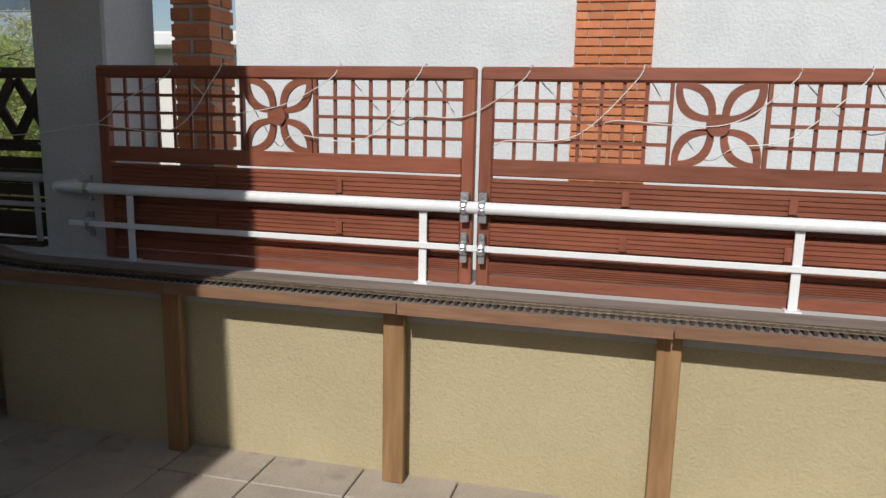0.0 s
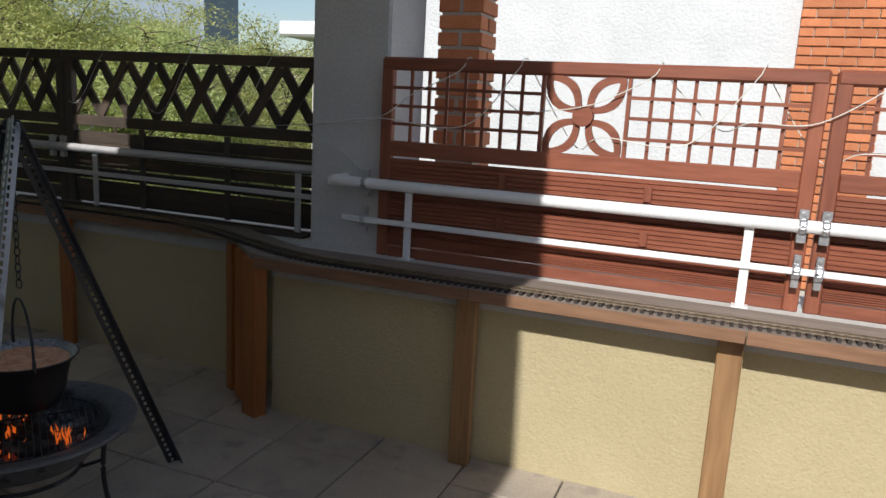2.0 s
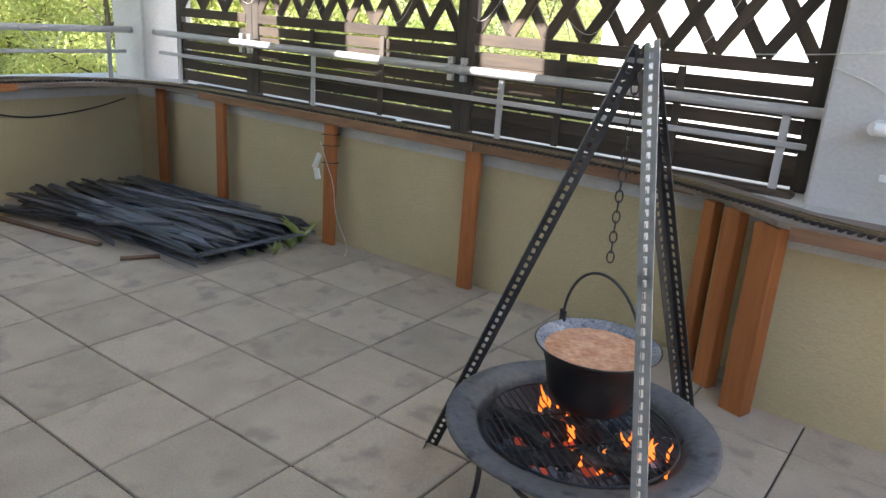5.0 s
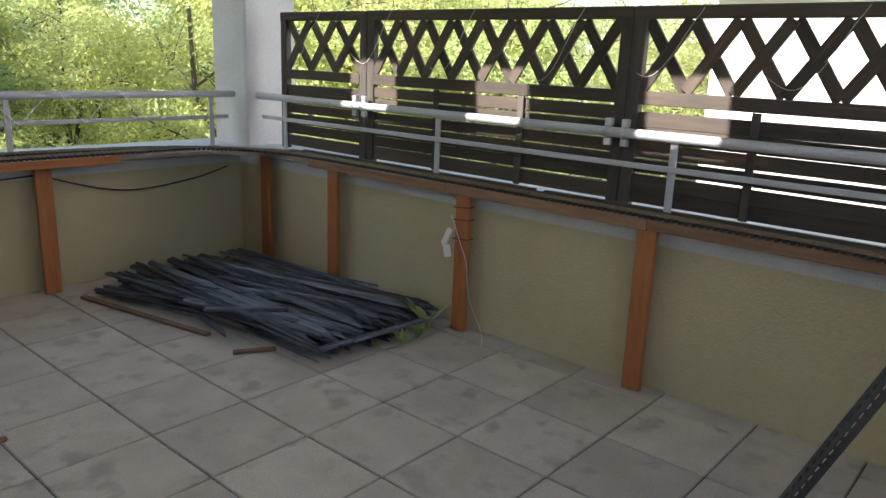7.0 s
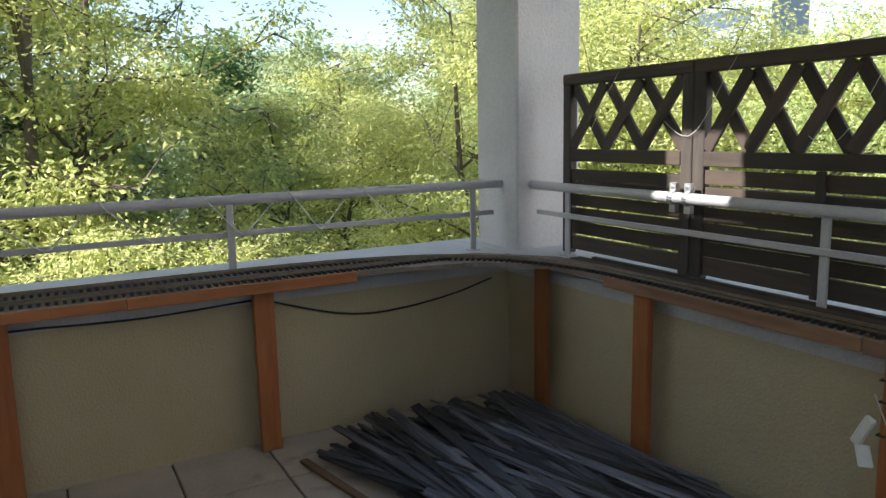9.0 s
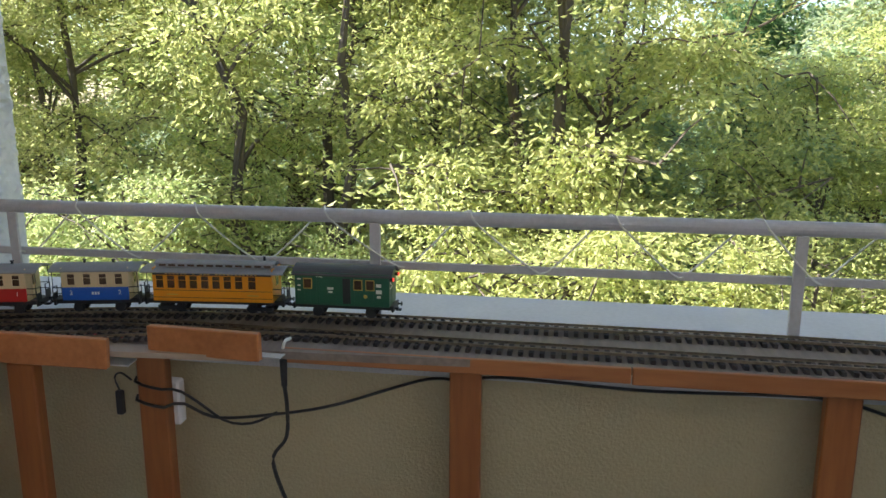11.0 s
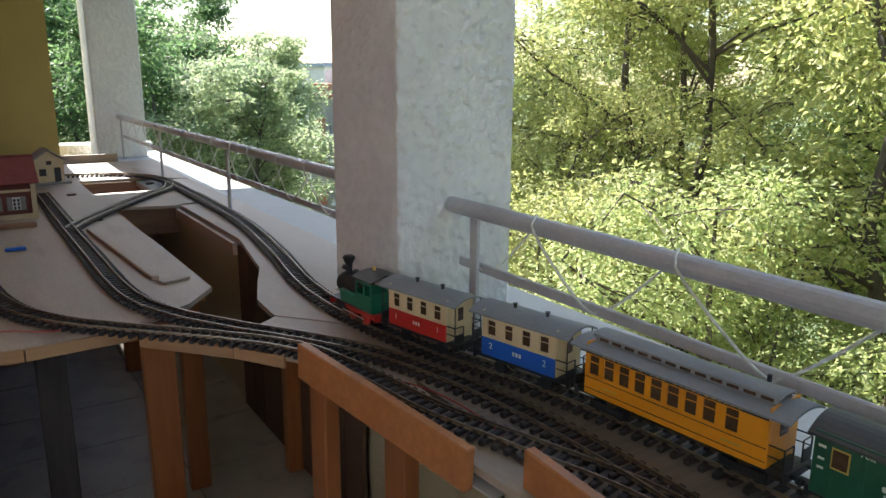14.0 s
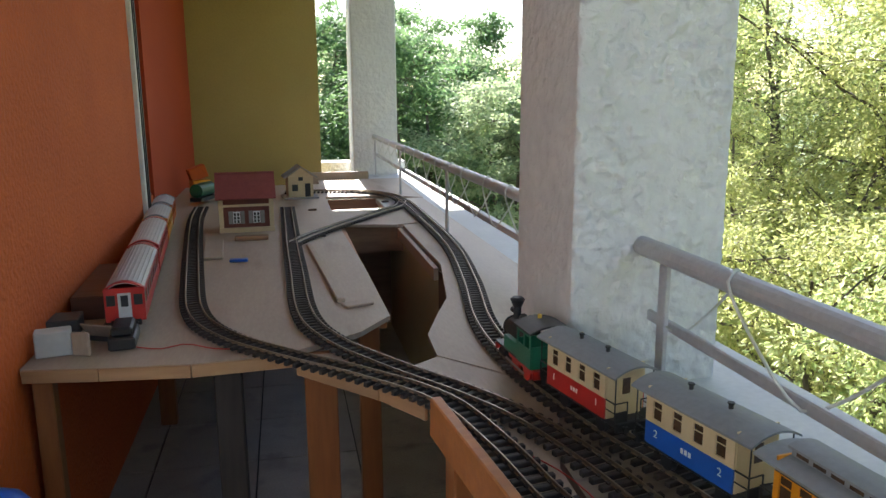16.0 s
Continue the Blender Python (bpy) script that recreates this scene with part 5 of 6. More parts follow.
# ---- stool, plank pile, weeds ----
st = thing("stool", pose(-4.61, 0.645, 0, 0, 0, 2), "pale wooden stool with a worn dark top", "stool")
M_stool = wood("pale_stool_wood", (0.50, 0.27, 0.09), (0.62, 0.37, 0.15), 0.5, 2)
M_hedge = wood("dark_brown_edge", (0.07, 0.03, 0.018), (0.13, 0.055, 0.03), 0.4, 0)
M_stooltop = surf("worn_stool_top", (0.20, 0.17, 0.16), (0.40, 0.36, 0.34), 0.5, 9, 70, 0.2, spot=((0.14, 0.06, 0.03), 5, 0.6))
part("seat", box(B(), -0.19, 0.19, -0.19, 0.19, 0.437, 0.452, 0.005), M_stooltop, st)
part("seat_rim", box(B(), -0.194, 0.194, -0.194, 0.194, 0.4245, 0.4368, 0.004), M_hedge, st, "dark brown rounded seat edge")
for x in (-0.15, 0.15):
    for y in (-0.15, 0.15):
        part("leg", box(B(), x - 0.018, x + 0.018, y - 0.018, y + 0.018, 0, 0.424, 0.004), M_stool, st)
for s in (-1, 1):
    part("apron", box(B(), -0.131, 0.131, s * 0.15 - 0.009, s * 0.15 + 0.009, 0.36, 0.42), M_stool, st)
    part("apron", box(B(), s * 0.15 - 0.009, s * 0.15 + 0.009, -0.131, 0.131, 0.36, 0.42), M_stool, st)

# The bluish-grey upper colour also paints the sheen onto near-black planks.
M_plank = wood("grey_black_sheen_plank", (0.003, 0.003, 0.0045), (0.125, 0.13, 0.15), 0.42, 0, per=0.95, grain=46)
M_plankb = wood("brown_plank", (0.10, 0.055, 0.03), (0.18, 0.11, 0.065), 0.7, 0, per=0.3)
R = random.Random(11)


def plank_mesh(L, w, t):
    bm = B()
    box(bm, -L / 2, L / 2, -w / 2, w / 2, 0, t, 0.002)
    for v in bm.verts:
        v.co += Vector((R.uniform(-.012, .012), R.uniform(-.004, .004), R.uniform(-.003, .003)))
        if v.co.x > L * 0.45 and w < 0.046:
            v.co.x -= 3.0 * (v.co.y + w / 2)
    return mesh_of("plank", bm, M_plank)


PLANKS = [plank_mesh(L, w, 0.012) for L, w in ((1.70, 0.036), (1.45, 0.042), (1.0, 0.03), (0.7, 0.045), (0.45, 0.04), (1.72, 0.022), (1.3, 0.028), (0.9, 0.018))]
for k in range(260):
    layer = k // 28
    u, v = R.random(), R.random()
    me = PLANKS[R.choice((0, 0, 1, 1, 2, 2, 3, 4, 5, 6, 6, 7, 7))]
    L = max(p.co.x for p in me.vertices) * 2
    half = L / 2
    x = R.uniform(-6.74 + half, -4.98 - half) if half < 0.86 else R.uniform(-5.90, -5.84)
    front = 2.04 + 0.17 * (x + 6.7)
    y = front + 0.06 + v * (3.08 - front)
    rz = R.gauss(9, 8 if layer > 1 else 5)
    y = min(y, 3.11 - half * abs(math.sin(radians(rz))))
    ob = new("plank", me)
    ob.matrix_basis = pose(x, y, 0.001 + layer * 0.0125 + R.uniform(0, 0.004), R.uniform(-30, 30), R.uniform(-1.4, 1.4), rz)
    tagged(ob, "weathered grey-black fence plank lying on the scrap pile", "plank", group="scrap planks")
for x, y, rz, L, z in ((-6.17, 2.06, 11, 1.0, 0.0), (-5.0, 2.72, 85, 0.78, 0.06), (-5.6, 2.33, 50, 0.42, 0.115), (-5.35, 2.2, 60, 0.2, 0.0)):
    bm = B(); box(bm, -L / 2, L / 2, -0.018, 0.018, 0, 0.015, 0.002)
    ob = part("plank", bm, M_plankb if z < 0.01 else M_plank)
    ob.matrix_basis = pose(x, y, z, 0, 0, rz)
    tagged(ob, "loose splintered plank beside the scrap pile", "plank", group="scrap planks")


def weed(x, y, n, h, label):
    w = thing("weed", (x, y, 0), label, "weed", group="weeds")
    for k in range(n):
        a, L = R.uniform(0, math.tau), h * R.uniform(0.6, 1.1)
        bm = B()
        prev = None
        for i in range(6):
            u = i / 5
            r, z = L * 0.55 * u, L * (u - 0.35 * u * u)
            ww = 0.018 * math.sin(math.pi * (0.12 + 0.86 * u)) * (h / 0.18) + 0.001
            c = Vector((r * math.cos(a), r * math.sin(a), z)); s = Vector((-math.sin(a), math.cos(a), 0)) * ww
            cur = (bm.verts.new(c - s), bm.verts.new(c + Vector((0, 0, -0.004))), bm.verts.new(c + s))
            if prev:
                bm.faces.new((prev[0], prev[1], cur[1], cur[0])); bm.faces.new((prev[1], prev[2], cur[2], cur[1]))
            prev = cur
        part("leaf", bm, M_leafB, w)
    return w


weed(-5.0, 3.04, 9, 0.25, "broad-leaved green weed growing beside the scrap planks")
weed(-4.93, 2.78, 22, 0.10, "low green weed growing in the slab joint")
weed(-5.0, 2.66, 12, 0.06, "low green weed growing in the slab joint")
weed(-4.95, 2.92, 20, 0.12, "low green weed growing in the slab joint")

# cable tied to a post in the dark corner
for z in (0.50, 0.60, 0.665):
    bm = B()
    tube(bm, [(-4.875 + 0.049 * sx, 3.15 + 0.022 * sy, z + 0.004 * sx) for sx, sy in ((-1, -1), (1, -1), (1, 1), (-1, 1))], 0.003, 5, True)
    tagged(part("cable_tie", bm, M_cable_b), "black wire tied round the larch post", "wire", group="post ties")
wire("thin_cable", [(-4.93, 3.118, 0.62), (-4.87, 3.115, 0.50), (-4.82, 3.12, 0.38), (-4.80, 3.13, 0.2), (-4.70, 3.12, 0.04), (-4.62, 3.02, 0.005)], 0.002, M_cable_w, "thin pale cable hanging from the post to the floor")
ad = thing("power_adapter", (-4.945, 3.115, 0.50), "white and clear plastic adapter dangling on the post", "adapter")
part("case", box(B(), -0.016, 0.016, -0.008, 0.012, -0.05, 0.05, 0.004), M_cable_w, ad, m=pose(-0.01, 0, 0, 0, 25, 0))
part("case_lid", box(B(), -0.022, 0.022, -0.006, 0.006, -0.035, 0.03, 0.003), M_whitepaint, ad, m=pose(0.0, -0.004, -0.07, 0, -15, 0))

# ---- things on the yard ----
M_hbrick = surf("model_red_brick", (0.12, 0.03, 0.022), (0.18, 0.05, 0.035), 0.7, 40, 120, 0.2)
M_hroof = surf("model_roof_red", (0.20, 0.045, 0.045), (0.26, 0.065, 0.06), 0.6, 30, 120, 0.2)
M_hcream = surf("model_cream", (0.55, 0.42, 0.25), (0.63, 0.50, 0.31), 0.6, 30, 120, 0.1)
M_hgrey = surf("model_roof_grey", (0.20, 0.19, 0.18), (0.30, 0.28, 0.27), 0.7, 30, 120, 0.2)
hs = thing("model_station_house", pose(-6.105, -3.28, 0.768, 0, 0, 3) @ Matrix.Diagonal((1.12, 1.1, 1.22, 1)), "model station house with dark brick walls and red roof", "model house")
part("base", box(B(), -0.125, 0.125, -0.10, 0.10, 0, 0.02, 0.002), M_hcream, hs)
part("wall", box(B(), -0.112, 0.112, -0.085, 0.085, 0.02, 0.155), M_hbrick, hs)
for x in (-0.113, 0.113):
    for y in (-0.086, 0.086):
        part("corner_pilaster", box(B(), x - 0.010, x + 0.010, y - 0.010, y + 0.010, 0.02, 0.158), M_hcream, hs)
part("band", box(B(), -0.116, 0.116, -0.089, 0.089, 0.108, 0.118), M_hcream, hs)
for s in (-1, 1):
    for x in (-0.045, 0.045):
        wn = part("window", box(B(), x - 0.016, x + 0.016, s * 0.0855 - 0.0015, s * 0.0855 + 0.0025, 0.038, 0.088), M_whitepaint, hs)
        for ax in (-0.0075, 0.0075):
            for zz in (0.046, 0.061, 0.076):
                part("pane", box(B(), x + ax - 0.005, x + ax + 0.005, s * 0.088 - 0.001, s * 0.088 + 0.0012, zz - 0.006, zz + 0.006), M_black, wn)
        for dx in (-0.027, 0.027):
            part("shutter", box(B(), x + dx - 0.009, x + dx + 0.009, s * 0.0865 - 0.001, s * 0.0865 + 0.002, 0.036, 0.090), M_hgrey, hs)
bm = B()
for s in (-1, 1):
    m = Matrix.Translation((0, s * 0.058, 0.195)) @ Matrix.Rotation(radians(-s * 38), 4, "X")
    box(bm, -0.135, 0.135, -0.082, 0.082, -0.003, 0.003, 0, m)
part("roof", bm, M_hroof, hs)
for s in (-1, 1):
    bm = B()
    v = [bm.verts.new((s * 0.111, y, z)) for y, z in ((-0.085, 0.15), (0.085, 0.15), (0, 0.232))]
    bm.faces.new(v)
    part("gable", bm, M_hcream, hs)
h2 = thing("model_halt_house", pose(-6.41, -4.50, 0.768, 0, 0, 6), "small cream model halt building with grey gable roof", "model house")
part("base", box(B(), -0.12, 0.12, -0.10, 0.10, 0, 0.012), M_hgrey, h2)
part("wall", box(B(), -0.085, 0.085, -0.075, 0.075, 0.012, 0.15), M_hcream, h2)
bm = B()
for s in (-1, 1):
    m = Matrix.Translation((s * 0.055, 0, 0.185)) @ Matrix.Rotation(radians(s * 34), 4, "Y")
    box(bm, -0.07, 0.07, -0.10, 0.10, -0.004, 0.004, 0, m)
part("roof", bm, M_hgrey, h2)
bm = B()
v = [bm.verts.new((x, 0.0745, z)) for x, z in ((-0.085, 0.15), (0.085, 0.15), (0, 0.215))]; bm.faces.new(v)
part("gable", bm, M_hcream, h2)
part("door", box(B(), -0.065, -0.028, 0.0735, 0.078, 0.014, 0.105), M_black, h2)
part("window", box(B(), 0.02, 0.06, 0.0735, 0.078, 0.055, 0.10), M_black, h2)
part("window", box(B(), -0.015, 0.015, 0.0735, 0.078, 0.125, 0.15), M_black, h2)


def railcar(L, label, body, cap=None):
    c = thing("model_railcar", (0, 0, 0), label, "model railcar", group="parked railcars")
    chassis(c, L); wheels(c, (-L * 0.3, -L * 0.22, L * 0.22, L * 0.3), 0.014)
    w = 0.11
    bm = B(); box(bm, -L / 2, L / 2, -w / 2, w / 2, 0.040, 0.082, 0.003)
    part("lower_body", bm, body, c)
    bm = B(); box(bm, -L / 2, L / 2, -w / 2 + 0.001, w / 2 - 0.001, 0.082, 0.118)
    part("window_band", bm, M_glass, c)
    for k in range(9):
        x = -L / 2 + 0.01 + (L - 0.02) * k / 8
        bm = B(); box(bm, x - 0.005, x + 0.005, -w / 2, w / 2, 0.0815, 0.1185)
        part("pillar", bm, body, c)
    bm = B(); box(bm, -L / 2, L / 2, -w / 2, w / 2, 0.118, 0.134)
    part("upper_body", bm, body, c)
    part("roof", arch_roof(B(), L, w, 0.133, 0.024), M_silverroof, c)
    for k in range(9):
        y = -0.045 + 0.09 * k / 8
        zz = 0.133 + 0.024 * (1 - (y / 0.055) ** 2)
        bm = B(); box(bm, -L / 2 + 0.02, L / 2 - 0.02, y - 0.0015, y + 0.0015, zz - 0.002, zz + 0.002)
        part("roof_rib", bm, M_silverroof, c)
    for s in (-1, 1):
        bm = B(); arch_roof(bm, 0.022, w + 0.003, 0.134, 0.025)
        part("roof_end", bm, cap or body, c, m=Matrix.Translation((s * (L / 2 - 0.010), 0, 0)))
        bm = B(); box(bm, s * L / 2 - 0.002, s * L / 2 + 0.003, -w / 2, w / 2, 0.040, 0.140, 0.001)
        part("end_wall", bm, body, c)
        bm = B(); box(bm, s * (L / 2 + 0.002), s * (L / 2 + 0.0045), -0.018, 0.018, 0.05, 0.125)
        part("door", bm, M_silverroof, c)
        bm = B(); box(bm, s * (L / 2 + 0.004), s * (L / 2 + 0.0055), -0.010, 0.010, 0.085, 0.118)
        part("door_window", bm, M_black, c)
        for y in (-0.037, 0.037):
            bm = B(); box(bm, s * (L / 2 + 0.002), s * (L / 2 + 0.0045), y - 0.012, y + 0.012, 0.088, 0.120, 0.001)
            part("end_window", bm, M_black, c)
    return c


def along(y, half=0.1):
    """A place on the wall siding."""
    x = -5.845 + (y + 1.45) * -0.09
    return Matrix.Translation((x, y, 0.772)) @ Matrix.Rotation(math.atan2(1.0, -0.09), 4, "Z")


railcar(0.62, "red model railcar with silver ribbed roof at the wall", M_carred).matrix_basis = along(-1.80)
railcar(0.60, "red model railcar with silver ribbed roof at the wall", M_carred).matrix_basis = along(-2.45)
railcar(0.40, "yellow model railcar with grey roof at the wall", M_caryellow, M_roofgrey).matrix_basis = along(-3.0)
railcar(0.34, "orange model railcar with grey roof at the wall", M_orange, M_roofgrey).matrix_basis = along(-3.42)
bm = B(); box(bm, -0.07, 0.07, -0.035, 0.035, 0.0, 0.035, 0.004); box(bm, -0.055, 0.055, -0.028, 0.028, 0.035, 0.06, 0.006)
ob = part("model_power_bogie", bm, M_black); ob.matrix_basis = along(-1.41)
tagged(ob, "black model power bogie standing before the railcar", "model bogie")
og = thing("model_wagon", pose(-5.50, -3.75, 0.772, 0, 0, 92), "orange open model wagon at the wall", "model wagon")
part("body", box(B(), -0.13, 0.13, -0.05, 0.05, 0.03, 0.12, 0.004), M_orange, og); part("load", box(B(), -0.12, 0.12, -0.042, 0.042, 0.12, 0.135, 0.004), M_roofgrey, og)
gw = thing("model_tank_wagon", pose(-5.78, -4.35, 0.772, 0, 0, 70), "dark green model tank wagon", "model wagon")
bm = B(); cyl(bm, (-0.1, 0, 0.09), (0.1, 0, 0.09), 0.045, seg=16)
part("tank", bm, M_cargreen, gw); part("frame", box(B(), -0.11, 0.11, -0.04, 0.04, 0.02, 0.046), M_black, gw)
ow = thing("model_crane", pose(-5.72, -4.75, 0.768, 0, 0, 20), "orange model crane house with a tilted cab", "model crane")
part("base", box(B(), -0.06, 0.06, -0.06, 0.06, 0, 0.12, 0.003), M_caryellow, ow); part("cab", box(B(), -0.06, 0.06, -0.04, 0.04, 0.0, 0.09, 0.003), M_orange, ow, m=pose(0.0, 0, 0.125, 0, 18, 0))

for x, y, rz, sx, sy, sz, mt, lab in (
        (-5.68, -1.36, 12, 0.09, 0.05, 0.07, M_coping, "pale grey transformer box on the baseboard"),
        (-5.755, -1.335, -20, 0.05, 0.012, 0.065, M_ply, "small offcut of plywood leaning on the transformer"),
        (-5.64, -1.56, 5, 0.12, 0.10, 0.05, M_roofdark, "dark flat box beside the transformer"),
        (-5.68, -1.93, 3, 0.10, 0.50, 0.075, M_hedge, "long dark brown wooden box against the orange wall"),
        (-5.98, -2.72, 4, 0.085, 0.42, 0.012, M_ply, "pale plywood strip lying before the station"),
        (-6.14, -2.95, 0, 0.16, 0.05, 0.02, M_boardx, "brown wooden step before the station"),
        (-6.105, -2.45, 0, 0.075, 0.035, 0.012, M_carblue, "small blue and white plastic piece on the baseboard"),
        (-6.445, -2.2, 4, 0.028, 1.0, 0.016, M_ply, "narrow pale wooden platform strip beside the track"),
        (-6.53, -1.66, 20, 0.10, 0.05, 0.01, M_ply, "small plywood offcut at the plate edge"),
        (-6.47, -2.95, 10, 0.06, 0.025, 0.012, M_sleeper, "black point lever box beside the track"),
        (-6.955, -4.1, 10, 0.05, 0.022, 0.012, M_sleeper, "black point lever box beside the track"),
        (-6.47, -3.85, 10, 0.05, 0.02, 0.012, M_boardx, "small wooden offcut on the baseboard")):
    bm = B(); box(bm, -sx / 2, sx / 2, -sy / 2, sy / 2, 0, sz, min(0.003, sz / 4))
    ob = part("board_offcut" if "offcut" in lab or "strip" in lab or "step" in lab else "small_box", bm, mt)
    ob.matrix_basis = pose(x, y, 0.7685, 0, 0, rz)
    tagged(ob, lab, "offcut" if "offcut" in lab else "box")
op = thing("open_box", pose(-5.80, -1.47, 0.7685, 0, 0, -25), "open dark cardboard box with pale lining", "box")
part("tray", box(B(), -0.05, 0.05, -0.03, 0.03, 0, 0.018, 0.002), M_roofdark, op)
part("flap", box(B(), -0.05, 0.05, -0.002, 0.002, 0, 0.05), M_ply, op, m=pose(0, 0.03, 0.018, -35, 0, 0))
part("flap", box(B(), -0.05, 0.05, -0.002, 0.002, 0, 0.04), M_roofdark, op, m=pose(0, -0.03, 0.018, 50, 0, 0))
wire("track_wire", [(-5.83, -1.40, 0.772), (-5.95, -1.33, 0.773), (-6.02, -1.36, 0.772), (-6.12, -1.29, 0.773), (-6.3, -1.27, 0.772)], 0.0018, M_carred, "thin red feeder wire on the baseboard", "wire")
bm = B(); ball(bm, (0, 0, 0), 0.125, 28, (1, 1, 2.55))
for v in bm.verts:
    v.co *= 1 + 0.05 * noise.noise(v.co * 8)
    v.co.z = max(v.co.z, -0.315)
bb = part("blue_bag", bm, M_carblue, smooth=True); bb.matrix_basis = Matrix.Translation((-5.68, -0.87, 0.316))
tagged(bb, "tall stuffed blue plastic bag on the floor by the wall", "bag")

bk = thing("bucket", (-6.34, -0.79, 0), "dark grey plastic bucket under the yard board", "bucket")
bm = B()
lathe(bm, [(0.005, 0.004), (0.085, 0.004), (0.088, 0.0), (0.115, 0.33), (0.122, 0.335), (0.122, 0.345), (0.112, 0.345), (0.084, 0.012), (0.005, 0.010)], 28)
part("pail", bm, M_roofdark, bk, smooth=True)
part("handle", tube(B(), [(0.122 * math.cos(a), 0.122 * math.sin(a) * 0.75, 0.34 - 0.06 * math.sin(a)) for a in [math.pi * k / 16 for k in range(17)]], 0.003, 5), M_zinc, bk)
bm = B(); bmesh.ops.create_icosphere(bm, subdivisions=4, radius=0.095)
for v in bm.verts:
    v.co *= 1 + 0.38 * noise.noise(v.co * 17) - 0.2 * abs(noise.noise(v.co * 40))
    v.co.z *= 0.62
pp = part("crumpled_paper", bm, M_whitepaint); pp.matrix_basis = Matrix.Translation((-6.34, -0.79, 0.335))
tagged(pp, "crumpled white paper stuffed into the bucket", "paper")


# ---- neighbouring white building with brick piers ----
nb = thing("white_house", (0, 7.45, -9.0), "white rendered neighbouring house behind the red fence", "house")
part("wall", box(B(), -3.64, 8.0, 0, 6.0, 0, 17.0), M_housewhite, nb)


def brick_mesh(L, d, h):
    bm = B(); box(bm, -L / 2, L / 2, -d / 2, d / 2, -h / 2, h / 2, 0.004)
    return mesh_of("brick", bm, M_brick)


BR_L, BR_S = brick_mesh(0.228, 0.11, 0.066), brick_mesh(0.112, 0.11, 0.066)
pier = thing("brick_pier", (0.245, 7.40, -1.0), "orange brick pier on the white house", "pier")
part("mortar_core", box(B(), -0.34, 0.34, -0.03, 0.049, 0, 8.0), M_mortar, pier)
for k in range(62):
    z = 1.0 + 0.04 + k * 0.078
    row = [(-0.235, 1), (0.0, 1), (0.235, 1)] if k % 2 else [(-0.295, 0), (-0.1175, 1), (0.1175, 1), (0.295, 0)]
    for x, big in row:
        piece("brick", BR_L if big else BR_S, pier, Matrix.Translation((x, -0.005, z)))
pier2 = thing("brick_pier", (-1.82, 3.90, 0.0), "orange brick pier behind the plastered pillar", "pier")
part("mortar_core", box(B(), -0.105, 0.105, -0.105, 0.105, -0.3, 3.3), M_mortar, pier2)
for k in range(30):
    z = 0.75 + 0.04 + k * 0.083
    for s in (-1, 1):
        a = Matrix.Translation((0.0, s * 0.066, z)) if k % 2 else Matrix.Translation((s * 0.066, 0.0, z)) @ Matrix.Rotation(math.pi / 2, 4, "Z")
        piece("brick", BR_L, pier2, a)
structure("ledge_north", box(B(), -1.95, 3.6, 3.525, 4.1, -0.3, 0.5), M_cement, "grey roof ledge outside the parapet", "ledge")


# ---- far buildings ----
def house(name, x0, x1, y0, y1, top, wall, roof, label, rows, cols, face, w, h, roofh=0.35, over=0.3):
    t = thing(name, ((x0 + x1) / 2, (y0 + y1) / 2, -9.0), label, "building", group="far buildings")
    cx, cy = (x0 + x1) / 2, (y0 + y1) / 2
    part("wall", box(B(), x0 - cx, x1 - cx, y0 - cy, y1 - cy, 0, top + 9), wall, t)
    part("roof", box(B(), x0 - cx - over, x1 - cx + over, y0 - cy - over, y1 - cy + over, top + 9, top + 9 + roofh, 0.03), roof, t)
    if face in ("s", "n"):
        yy = (y0 if face == "s" else y1) - cy
        for r in range(rows):
            for c in range(cols):
                x = x0 - cx + (x1 - x0) * (c + 0.5) / cols
                z = top + 9 - 1.3 - 2.9 * r
                wn = part("window", box(B(), x - w / 2, x + w / 2, yy - 0.06, yy + 0.06, z - h / 2, z + h / 2), M_whitepaint, t)
                part("pane", box(B(), x - w / 2 + 0.08, x + w / 2 - 0.08, yy - 0.09, yy + 0.09, z - h / 2 + 0.08, z + h / 2 - 0.08), M_glass, wn)
    else:
        xx = (x1 if face == "e" else x0) - cx
        for r in range(rows):
            for c in range(cols):
                y = y0 - cy + (y1 - y0) * (c + 0.5) / cols
                z = top + 9 - 1.3 - 2.9 * r
                wn = part("window", box(B(), xx - 0.06, xx + 0.06, y - w / 2, y + w / 2, z - h / 2, z + h / 2), M_whitepaint, t)
                part("pane", box(B(), xx - 0.09, xx + 0.09, y - w / 2 + 0.08, y + w / 2 - 0.08, z - h / 2 + 0.08, z + h / 2 - 0.08), M_glass, wn)
    return t


ofc = house("office_building", -48, -33.7, 40, 43.5, 9.2, M_facade2, M_facade2, "blue-grey office building above the trees", 4, 2, "s", 4.2, 1.2)
for o in ofc.children:
    if o.name.startswith("window"):
        o.data.materials[0] = M_facade2
house("apartment_building", -34, -13, 52, 64, 3.2, M_facade, M_facade, "pale apartment building far beyond the black fence", 3, 8, "s", 1.3, 1.4)
house("apartment_building", -58, -44, 70, 84, 5.0, M_facade3, M_roof, "ochre apartment building far beyond the trees", 3, 6, "s", 1.3, 1.4)
house("annex_building", -6.15, 1.0, 9.3, 14, 2.26, M_facade, M_whitepaint, "white flat-roofed annex behind the fence", 1, 1, "s", 0.9, 0.5, 0.2, 0.35)


